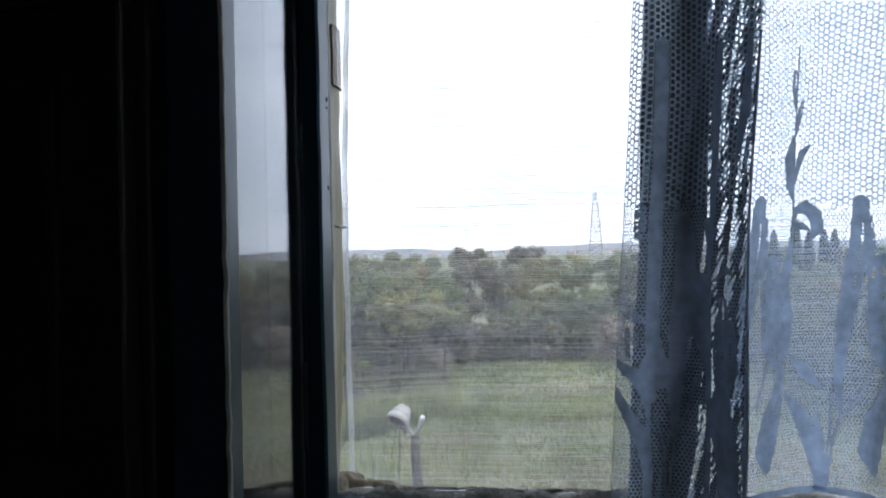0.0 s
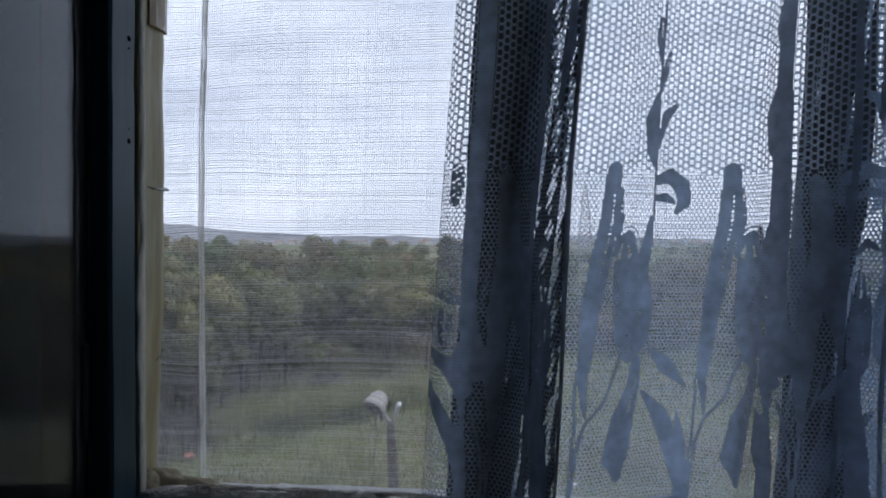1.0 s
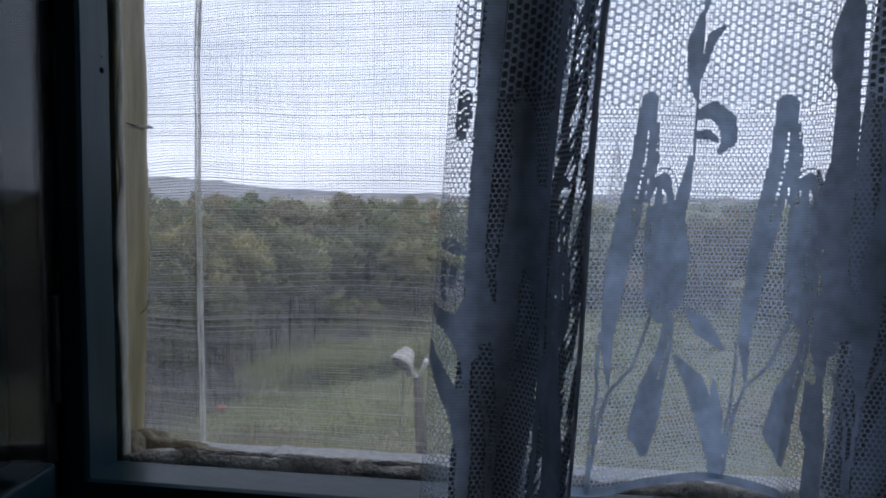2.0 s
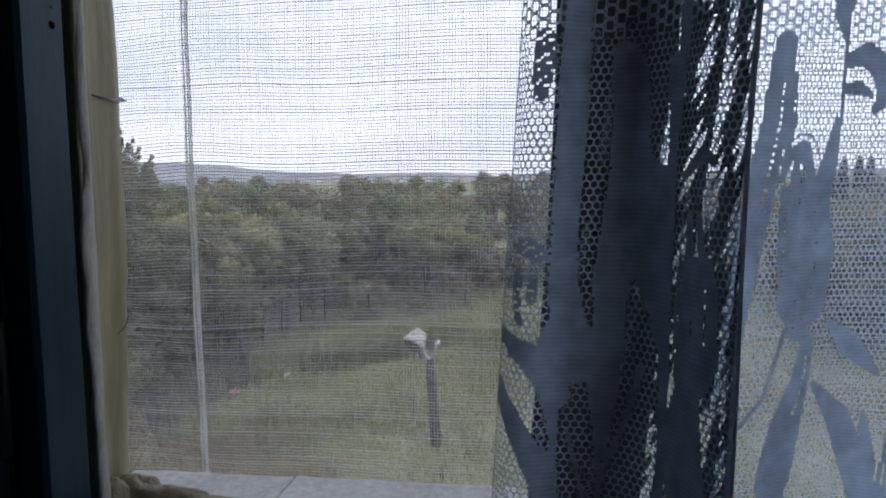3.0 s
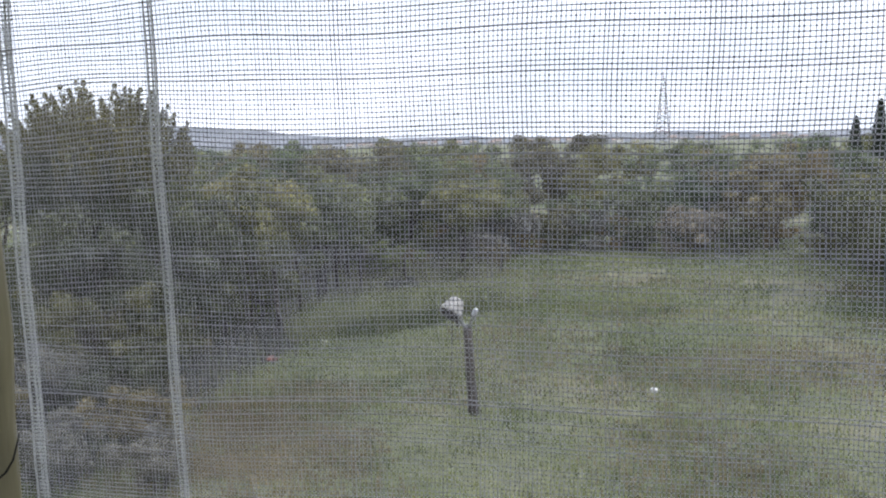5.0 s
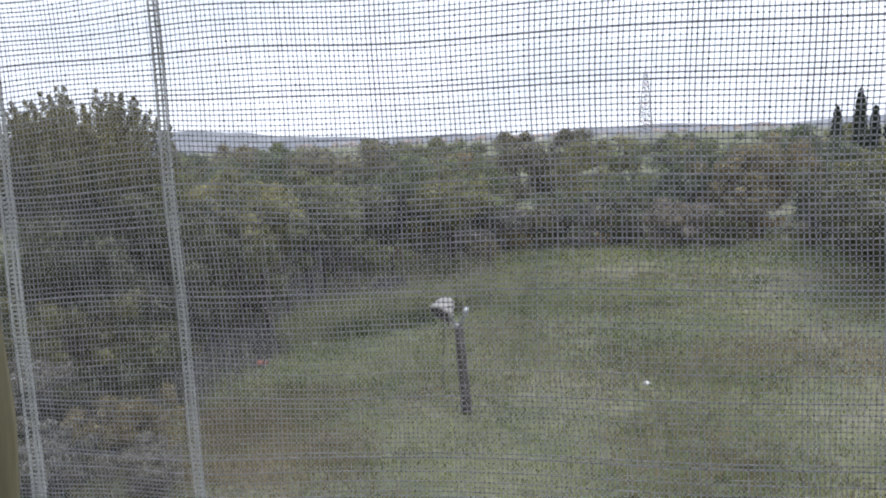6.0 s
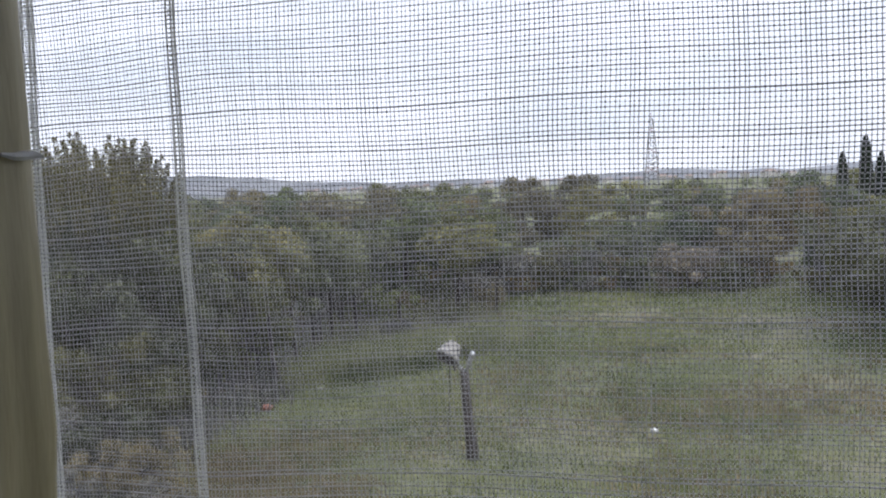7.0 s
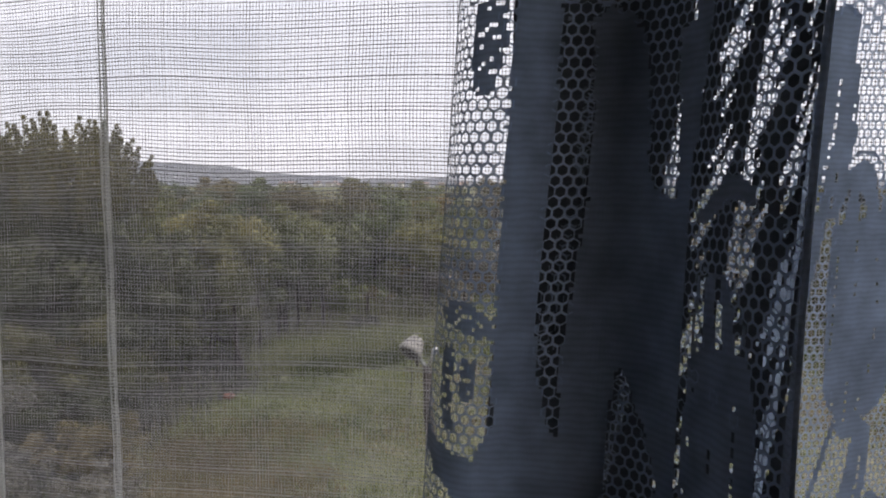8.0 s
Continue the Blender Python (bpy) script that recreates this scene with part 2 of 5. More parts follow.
M_MAST_RED = surface("mast_red_band", [(0.3, (0.42, 0.24, 0.22)), (0.7, (0.50, 0.30, 0.27))], 0.5, 4, (0.6, 0.8), 0.0, 0.1)


def glass_material():
    m, nt, bsdf = material("window_glass")
    bsdf.inputs["Base Color"].default_value = (1, 1, 1, 1)
    bsdf.inputs["Transmission Weight"].default_value = 1.0
    bsdf.inputs["IOR"].default_value = 1.28
    bsdf.inputs["Specular Tint"].default_value = (0.66, 0.82, 0.95, 1)
    n1 = node(nt, "ShaderNodeTexNoise", Scale=9.0, Detail=3.0)
    rr = nt.nodes.new("ShaderNodeMapRange")
    rr.inputs["To Min"].default_value, rr.inputs["To Max"].default_value = 0.0, 0.03
    nt.links.new(n1.outputs["Fac"], rr.inputs["Value"])
    nt.links.new(rr.outputs["Result"], bsdf.inputs["Roughness"])
    return m


M_GLASS = glass_material()


# ---- mesh helpers ----
def link_mesh(name, me, mat, parent=None, label=""):
    if mat and not me.materials:
        me.materials.append(mat)
    ob = new(name, me)
    if parent is not None:
        ob.parent = parent
    return tagged(ob, label)


def part(name, bm, mat, parent=None, label="", smooth=False):
    me = bpy.data.meshes.new(name)
    bm.to_mesh(me)
    bm.free()
    if smooth:
        me.polygons.foreach_set("use_smooth", [True] * len(me.polygons))
    return link_mesh(name, me, mat, parent, label)


def raw(name, verts, faces, mat, parent=None, label="", smooth=False):
    """A mesh from numpy arrays: verts (n, 3), faces (m, 3 or 4)."""
    me = bpy.data.meshes.new(name)
    verts, faces = np.asarray(verts, np.float32), np.asarray(faces, np.int32)
    k = faces.shape[1]
    me.vertices.add(len(verts))
    me.vertices.foreach_set("co", verts.ravel())
    me.loops.add(faces.size)
    me.loops.foreach_set("vertex_index", faces.ravel())
    me.polygons.add(len(faces))
    me.polygons.foreach_set("loop_start", np.arange(0, faces.size, k, dtype=np.int32))
    if smooth:
        me.polygons.foreach_set("use_smooth", np.ones(len(faces), bool))
    me.update(calc_edges=True)
    return link_mesh(name, me, mat, parent, label)


def thing(name, label, category, at=(0, 0, 0), group="", kind=""):
    ob = new(name)
    ob.empty_display_size = 0.05
    ob.location = at
    return tagged(ob, label, category, group, kind)


def box(bm, x0, x1, y0, y1, z0, z1, bevel=0.0, segments=2):
    made = bmesh.ops.create_cube(bm, size=1, matrix=Matrix.LocRotScale(((x0 + x1) / 2, (y0 + y1) / 2, (z0 + z1) / 2), None, (x1 - x0, y1 - y0, z1 - z0)))
    if bevel:
        edges = {e for v in made["verts"] for e in v.link_edges}
        bmesh.ops.bevel(bm, geom=list(edges), offset=bevel, segments=segments, affect="EDGES", profile=0.6)
    return made


def tube(bm, points, radii, sides=6):
    """A tapered tube along points."""
    rings = []
    for i, p in enumerate(points):
        p = Vector(p)
        a = Vector(points[max(i - 1, 0)])
        b = Vector(points[min(i + 1, len(points) - 1)])
        d = (b - a).normalized()
        u = d.orthogonal().normalized()
        w = d.cross(u)
        r = radii[i] if hasattr(radii, "__len__") else radii
        rings.append([bm.verts.new(p + r * (math.cos(2 * math.pi * k / sides) * u + math.sin(2 * math.pi * k / sides) * w)) for k in range(sides)])
    for r0, r1 in zip(rings, rings[1:]):
        for k in range(sides):
            bm.faces.new((r0[k], r0[(k + 1) % sides], r1[(k + 1) % sides], r1[k]))
    bm.faces.new(rings[0][::-1])
    bm.faces.new(rings[-1])


def extrude_profile(bm, profile, z0, z1, steps=1, wobble=None):
    """A closed outline (x, y) drawn up from z0 to z1; wobble(i, z) shifts a corner."""
    rings = []
    for s in range(steps + 1):
        z = z0 + (z1 - z0) * s / steps
        rings.append([bm.verts.new((x + (wobble(i, z) if wobble else 0.0), y, z)) for i, (x, y) in enumerate(profile)])
    n = len(profile)
    for r0, r1 in zip(rings, rings[1:]):
        for k in range(n):
            bm.faces.new((r0[k], r0[(k + 1) % n], r1[(k + 1) % n], r1[k]))
    bm.faces.new(rings[0][::-1])
    bm.faces.new(rings[-1])


rng = np.random.default_rng(7)

# ---- the window wall and the room ----
GROUND = -2.15


def wall_box(name, mat, label, *dims, category="wall"):
    bm = bmesh.new()
    box(bm, *dims)
    return tagged(part(name, bm, mat), label, category, kind="structure")


wall_label = "plain plastered wall round the window, in deep shade"
wall_box("wall_window_below", M_PLASTER, wall_label, -2.2, 3.0, -0.17, -0.004, 0.0, 1.085)
wall_box("wall_window_above", M_PLASTER, wall_label, -2.2, 3.0, -0.17, -0.004, 1.92, 2.6)
wall_box("wall_window_west", M_PLASTER, wall_label, -2.2, -0.1, -0.17, -0.004, 1.085, 1.92)
wall_box("wall_window_east", M_PLASTER, wall_label, 1.0, 3.0, -0.17, -0.004, 1.085, 1.92)
wall_box("wall_west", M_PLASTER, "plain dark side wall of the room", -2.35, -2.2, -3.6, -0.17, 0.0, 2.6)
wall_box("wall_east", M_PLASTER, "plain dark side wall of the room", 3.0, 3.15, -3.6, -0.17, 0.0, 2.6)
# unseen back wall; its opening is added to let fill light into the room
back_label = "plain dark back wall of the room, with an unseen opening added as fill light"
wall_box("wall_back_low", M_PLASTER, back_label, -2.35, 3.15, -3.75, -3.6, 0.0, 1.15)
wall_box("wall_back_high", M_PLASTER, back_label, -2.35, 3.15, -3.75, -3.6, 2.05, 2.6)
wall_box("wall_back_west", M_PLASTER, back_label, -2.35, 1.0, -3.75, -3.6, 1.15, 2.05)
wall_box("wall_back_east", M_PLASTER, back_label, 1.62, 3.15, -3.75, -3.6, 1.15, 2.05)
wall_box("floor", M_BOARD, "dark boarded floor of the room", -2.35, 3.15, -3.75, -0.004, -0.15, 0.0, category="floor")
wall_box("ceiling", M_PLASTER, "plain ceiling of the unlit room", -2.35, 3.15, -3.75, -0.004, 2.6, 2.75, category="ceiling")
wall_box("wall_foundation", M_RENDER, "rendered outer wall of the storey below", -2.35, 3.15, -3.75, -0.004, GROUND - 0.2, -0.15)

# frame of the window: painted inner post, dark groove, outer post bound with tape
window = thing("window_1", "old wooden window, inner frame painted dark teal, outer frame bound with yellowed tape", "window", (0.03, -0.17, 1.1), kind="structure")


def under(ob, parent):
    """Keeps ob where it stands while it hangs under parent."""
    ob.parent = parent
    ob.matrix_parent_inverse = Matrix.Translation(parent.location).inverted()
    return ob


def wave(a, f, seed):
    return lambda i, z: a * noise.noise(Vector((z * f, seed + 0.37 * i, 1.7)))


bm = bmesh.new()
extrude_profile(bm, [(-0.12, -0.212), (0.0362, -0.2125), (0.0379, -0.2100), (0.0361, -0.1805), (-0.12, -0.1805)], 1.085, 1.92, 40, wave(0.0008, 20, 3.0))
under(part("inner_post", bm, M_TEAL, None, "dark teal gloss paint, chipped"), window)
# strip in the groove, coloured near black for the shade there
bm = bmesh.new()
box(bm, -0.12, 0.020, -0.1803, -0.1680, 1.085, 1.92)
under(part("groove_strip", bm, M_DARKTEAL, None, "near-black strip, the groove's shade put into its colour"), window)
bm = bmesh.new()
prof = [(-0.12, -0.1650), (0.0290, -0.1650), (0.0300, -0.1645), (0.0304, -0.1634), (0.0312, -0.1575), (0.0302, -0.1500), (0.0306, -0.1440), (0.0318, -0.1380), (0.0316, -0.1325), (0.0296, -0.1292), (-0.12, -0.1292)]
ripple = wave(0.0016, 26, 9.0)
extrude_profile(bm, prof, 1.085, 1.92, 90, lambda i, z: ripple(i, z) - (0.0055 * min(1.0, max(0.0, (1.27 - z) / 0.12)) if 5 <= i <= 9 else 0.0))
outer_post = under(part("outer_post", bm, M_TAPE, None, "post bound with yellowed, wrinkled tape", smooth=True), window)
# grey sealant squeezed out along the post
bm = bmesh.new()
bead, zs_b = [], np.linspace(1.115, 1.92, 200)
for z in zs_b:
    edge = -0.0040 * math.exp(-((z - 1.245) / 0.05) ** 2) - 0.0015 * math.exp(-((z - 1.14) / 0.03) ** 2) + 0.0030 * noise.noise(Vector((z * 30, 5.0, 0))) + 0.0012 * noise.noise(Vector((z * 95, 7.0, 0)))
    inner = 0.0022 * noise.noise(Vector((z * 24, 11.0, 0)))
    lump = 0.0008 * noise.noise(Vector((z * 55, 2.0, 0)))
    bead.append([bm.verts.new(p + (z,)) for p in ((0.0290, -0.1636 + edge), (0.0304 + lump, -0.1640 + edge), (0.0312 + lump, -0.1634 + edge), (0.0318 + lump, -0.1618 + 0.8 * edge), (0.0320, -0.1594 + inner), (0.0312, -0.1576 + inner), (0.0290, -0.1566))])
for r0, r1 in zip(bead, bead[1:]):
    for k in range(6):
        bm.faces.new((r0[k], r0[k + 1], r1[k + 1], r1[k]))
under(part("sealant_bead", bm, M_FOAM, None, "grey lumpy dried sealant", smooth=True), window)
# a strip of brown tape round the post
bm = bmesh.new()
extrude_profile(bm, [(0.0150, -0.1560), (0.0330, -0.1545), (0.0345, -0.1480), (0.0345, -0.1360), (0.0325, -0.1280), (0.0150, -0.1275)], 1.4640, 1.5120, 6, wave(0.0006, 60, 2.0))
under(part("brown_tape", bm, M_BROWN_TAPE, None, "brown packing tape wrapped round the post"), window)
# torn white end of thread on the post, and a tear in the tape
bm = bmesh.new()
tube(bm, [(0.0325, -0.1440, 1.3508), (0.0334, -0.1405, 1.3502), (0.0336, -0.1368, 1.3505), (0.0342, -0.1338, 1.3510), (0.0356, -0.1318, 1.3506)], [0.0005, 0.0011, 0.0014, 0.0013, 0.0005], 6)
under(part("torn_thread", bm, M_WHITE, None, "torn white thread end"), window)
bm = bmesh.new()
tube(bm, [(0.0318, -0.1445, 1.2290), (0.0328, -0.1400, 1.2310), (0.0325, -0.1365, 1.2335), (0.0315, -0.1320, 1.2400)], [0.0002, 0.00035, 0.00035, 0.0002], 5)
under(part("tape_tear", bm, M_DARKWOOD, None, "dark tear in the tape"), window)
bm = bmesh.new()
tube(bm, [(0.0312, -0.1550, 1.3516), (0.0314, -0.1520, 1.3512), (0.0317, -0.1485, 1.3508), (0.0320, -0.1450, 1.3506)], [0.0002, 0.0004, 0.0005, 0.0003], 5)
under(part("tape_crease", bm, M_DARKWOOD, None, "dark crease where the tape ends overlap"), window)
# nail holes in the teal post: raised black dots for the shade inside them
for z, r in ((1.3784, 0.0024), (1.3862, 0.0007), (1.4450, 0.0026), (1.4385, 0.0012)):
    bm = bmesh.new()
    bmesh.ops.create_uvsphere(bm, u_segments=10, v_segments=6, radius=r, matrix=Matrix.LocRotScale((0.0369 - 0.16 * r, -0.1885, z), None, (0.25, 1.0, 0.75)))
    under(part("nail_hole", bm, M_HOLE, None, "black dot for the shade inside a nail hole"), window)
# right, upper and lower members of the frame
bm = bmesh.new()
box(bm, 0.93, 1.06, -0.212, -0.13, 1.085, 1.92, 0.003)
under(part("right_post", bm, M_TEAL, None), window)
bm = bmesh.new()
box(bm, 0.03, 0.93, -0.212, -0.13, 1.85, 1.92, 0.003)
under(part("top_rail", bm, M_TEAL, None), window)
bm = bmesh.new()
box(bm, -0.12, 1.06, -0.2135, -0.1770, 1.05, 1.144, 0.004)
under(part("bottom_rail", bm, M_TEAL, None), window)
# crumbling lower rail of the outer frame
bm = bmesh.new()
nx, prof = 240, [(-0.166, 1.075), (-0.166, 1.110), (-0.1655, 1.138), (-0.160, 1.1445), (-0.148, 1.1405), (-0.134, 1.131), (-0.126, 1.118), (-0.126, 1.075)]
rings = []
for i in range(nx + 1):
    x = 0.0 + 0.94 * i / nx
    ring = []
    for k, (y, z) in enumerate(prof):
        top = z > 1.1
        dz = 0.0055 * noise.noise(Vector((x * 22, k * 0.6, 4.0))) + 0.0045 * noise.noise(Vector((x * 75, k * 0.9, 8.0))) if top else 0.0
        dy = 0.004 * noise.noise(Vector((x * 40, k * 1.3, 2.0))) if top else 0.0
        ring.append(bm.verts.new((x, y + dy, z + dz)))
    rings.append(ring)
for r0, r1 in zip(rings, rings[1:]):
    for k in range(len(prof) - 1):
        bm.faces.new((r0[k], r1[k], r1[k + 1], r0[k + 1]))
under(part("lower_rail", bm, M_CRUST, None, "lower rail caked with crumbling putty", smooth=True), window)
# yellowed foam in the corner
bm = bmesh.new()
for cx, cy, cz, rx, ry, rz in ((0.034, -0.140, 1.140, 0.016, 0.010, 0.011), (0.054, -0.137, 1.137, 0.024, 0.008, 0.007), (0.028, -0.150, 1.134, 0.010, 0.010, 0.018), (0.080, -0.137, 1.134, 0.024, 0.008, 0.0055)):
    made = bmesh.ops.create_icosphere(bm, subdivisions=4, radius=1.0)
    for v in made["verts"]:
        s = 1 + 0.22 * noise.noise(v.co * 2.2 + Vector((cx * 90, 0, 0)))
        v.co = Vector((cx + v.co.x * rx * s, cy + v.co.y * ry * s, cz + v.co.z * rz * s))
under(part("corner_foam", bm, M_YELLOW_FOAM, None, "yellowed foam filling the lower corner", smooth=True), window)
# flakes of putty lying along the rail
for k in range(14):
    x = 0.09 + 0.011 * k + rng.uniform(-0.004, 0.004)
    bm = bmesh.new()
    made = bmesh.ops.create_icosphere(bm, subdivisions=2, radius=1.0)
    sx, sy, sz = rng.uniform(0.005, 0.013), rng.uniform(0.002, 0.004), rng.uniform(0.0006, 0.0015)
    for v in made["verts"]:
        v.co = Vector((x + v.co.x * sx, -0.156 + v.co.y * sy, 1.1445 + v.co.z * sz)) + 0.0012 * noise.noise_vector(v.co * 3 + Vector((k, 0, 0)))
    under(part("putty_flake", bm, M_CRUST, None), window)

# outer stone sill, two slabs
sill = thing("window_sill", "pale grey weathered stone sill in slabs outside the window", "window sill", (0.4, -0.06, 1.07), kind="structure")
for x0, x1, dz in ((-0.050, 0.0735, 0.0), (0.0747, 0.232, 0.0012), (0.2332, 0.62, 0.0), (0.6212, 0.998, 0.0006)):
    bm = bmesh.new()
    made = box(bm, x0, x1, -0.125, -0.006, 1.086, 1.0985 + dz, 0.0025, 2)
    bmesh.ops.subdivide_edges(bm, edges=[e for e in bm.edges if abs(e.verts[0].co.x - e.verts[1].co.x) > 0.05], cuts=14)
    for v in bm.verts:
        if v.co.z > 1.09:
            v.co.z += 0.0009 * noise.noise(v.co * 45)
            v.co.y += 0.0020 * noise.noise(Vector((v.co.x * 60, 3, 0))) if v.co.y > -0.02 else 0.0
    under(part("slab", bm, M_SILL, None), sill)

# ---- the open sash ----
sash = thing("window_sash", "narrow glazed window sash, dark teal paint, standing open into the room", "window sash", (0.013, -0.2077, 1.1))
sash_m = Matrix.Translation((0.0262, -0.2137, 0)) @ Matrix.Rotation(radians(-84), 4, "Z")


def sash_part(name, mat, label, *dims, bevel=0.002):
    bm = bmesh.new()
    box(bm, *dims, bevel)
    bmesh.ops.transform(bm, matrix=sash_m, verts=bm.verts)
    return under(part(name, bm, mat, None, label), sash)


# hinge stile in the near-black copy, its shade put into the colour
sash_part("hinge_stile", M_DARKTEAL, "stile coloured near black for its shade", 0.0005, 0.0120, -0.0280, -0.0050, 1.13, 1.84)
sash_part("outer_stile", M_TEAL, "", 0.1655, 0.1885, -0.0260, 0.0012, 1.13, 1.84)
sash_part("bottom_rail", M_TEAL, "", 0.0120, 0.1655, -0.0260, 0.0010, 1.13, 1.158)
sash_part("top_rail", M_TEAL, "", 0.0120, 0.1655, -0.0260, 0.0010, 1.80, 1.84)
pane = sash_part("pane", M_GLASS, "clear glass pane", 0.0008, 0.1662, -0.0035, -0.0005, 1.156, 1.803, bevel=0.0)
pane.visible_shadow = False
# worn edge of the outer stile
bm = bmesh.new()
tube(bm, [Vector((0.1887, 0.0010 + 0.0008 * noise.noise(Vector((z * 90, 0, 0))), z)) for z in np.arange(1.135, 1.835, 0.006)], 0.0013, 5)
bmesh.ops.transform(bm, matrix=sash_m, verts=bm.verts)
under(part("chipped_edge", bm, M_FOAM, None, "pale wood where the paint is chipped"), sash)
# hinge
for z in (1.22, 1.70):
    bm = bmesh.new()
    tube(bm, [(0.021, -0.2170, z - 0.03), (0.021, -0.2170, z + 0.03)], 0.0045, 10)
    under(part("hinge", bm, M_DARKTEAL, None), sash)

# ---- dark panelled cupboard beside the window ----
cupboard = thing("cupboard", "dark stained wooden cupboard with panelled door, in deep shade", "cupboard", (-0.5, -0.3, 0.0))


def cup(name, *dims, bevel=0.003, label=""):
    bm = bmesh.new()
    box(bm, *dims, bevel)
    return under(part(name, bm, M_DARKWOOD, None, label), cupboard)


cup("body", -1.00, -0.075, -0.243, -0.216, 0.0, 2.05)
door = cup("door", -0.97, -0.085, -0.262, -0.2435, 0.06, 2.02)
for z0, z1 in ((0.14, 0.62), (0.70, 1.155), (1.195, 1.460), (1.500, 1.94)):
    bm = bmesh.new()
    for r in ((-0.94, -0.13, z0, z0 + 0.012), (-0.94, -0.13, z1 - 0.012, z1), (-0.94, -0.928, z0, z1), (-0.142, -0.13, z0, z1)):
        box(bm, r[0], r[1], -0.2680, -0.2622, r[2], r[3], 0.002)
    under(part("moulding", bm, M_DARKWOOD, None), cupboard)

# ---- insect screen ----
screen = thing("insect_screen", "pale grey woven insect screen stretched over the outside of the window", "insect screen", (0.4, 0.0, 1.1))
PITCH_X, PITCH_Z = 0.00195, 0.00215
SX0, SX1, SZ0, SZ1 = -0.098, 0.90, 1.088, 1.78


def screen_warp(x, z):
    """The cloth pulls unevenly: threads wander sideways, up and down, and the cloth bellies."""
    near = np.exp(-((x + 0.03) / 0.10) ** 2)
    dx = 0.0011 * np.sin(z * 17 + x * 4) + 0.0006 * np.sin(z * 61 + x * 23) + 0.0005 * np.sin(x * 41 + z * 9)
    dz = 0.0016 * np.sin(x * 9 + z * 5) + 0.0007 * np.sin(x * 37 - z * 13) + near * (0.0035 * np.sin(z * 24 + 0.6) + 0.0010 * np.sin(z * 77 + x * 50))
    dy = 0.0035 * np.sin(x * 6 + 0.8) * np.sin((z - 1.09) * 4.6) + 0.0008 * np.sin(x * 26 + z * 31)
    return x + dx, dy, z + dz


def threads(lines, width, thick):
    """Ribbons of four sides along lines: an array (n, m, 3)."""
    n, m, _ = lines.shape
    along = np.gradient(lines, axis=1)
    along /= np.linalg.norm(along, axis=2, keepdims=True)
    out = np.broadcast_to(np.array([0.0, 1.0, 0.0]), lines.shape)
    side = np.cross(along, out)
    side /= np.linalg.norm(side, axis=2, keepdims=True)
    w = width[:, None, None] if hasattr(width, "__len__") else width
    ring = np.stack([lines + side * w, lines + out * thick, lines - side * w, lines - out * thick], axis=2)
    idx = np.arange(n * m * 4).reshape(n, m, 4)
    f = [np.stack([idx[:, :-1, k], idx[:, 1:, k], idx[:, 1:, (k + 1) % 4], idx[:, :-1, (k + 1) % 4]], -1).reshape(-1, 4) for k in range(4)]
    return ring.reshape(-1, 3), np.concatenate(f)


xs = np.arange(SX0, SX1, PITCH_X)
xs = xs + rng.normal(0, 0.00012, len(xs))
zz = np.linspace(SZ0, SZ1, 70)
X, Z = np.meshgrid(xs, zz, indexing="ij")
a, b, c = screen_warp(X, Z)
v, f = threads(np.stack([a, b, c], -1), rng.normal(0.00020, 0.00003, len(xs)), 0.00016)
screen_up = under(raw("upright_threads", v, f, M_WIRE, None), screen)
zs = np.arange(SZ0, SZ1, PITCH_Z)
zs = zs + rng.normal(0, 0.00012, len(zs))
xx = np.linspace(SX0, SX1, 100)
Z, X = np.meshgrid(zs, xx, indexing="ij")
a, b, c = screen_warp(X, Z)
v, f = threads(np.stack([a, b, c], -1), rng.normal(0.00024, 0.00006, len(zs)), 0.00017)
screen_across = under(raw("cross_threads", v, f, M_WIRE, None), screen)
# dark specks where the threads cross: shade of the doubled threads, put in as colour
KX, KZ = np.meshgrid(xs, zs, indexing="ij")
a, b, c = (q.ravel() for q in screen_warp(KX, KZ))
size = rng.normal(1.0, 0.22, len(a)).clip(0.4, 1.6)
rx, rz = 0.00041 * size, 0.00032 * size
knots = np.stack([np.stack(p, -1) for p in ((a - rx, b - 0.00006, c), (a, b - 0.00006, c - rz), (a + rx, b - 0.00006, c), (a, b - 0.00006, c + rz), (a, b - 0.00034, c))], 1)
base = np.arange(len(a))[:, None] * 5
f = np.concatenate([base + np.array([k, (k + 1) % 4, 4]) for k in range(4)])
tagged(under(raw("dark_crossings", knots.reshape(-1, 3), f, M_KNOT, None, "dark specks put on for the shade of doubled threads"), screen), kind="stuff")
tagged(screen_up, kind="stuff")
tagged(screen_across, kind="stuff")


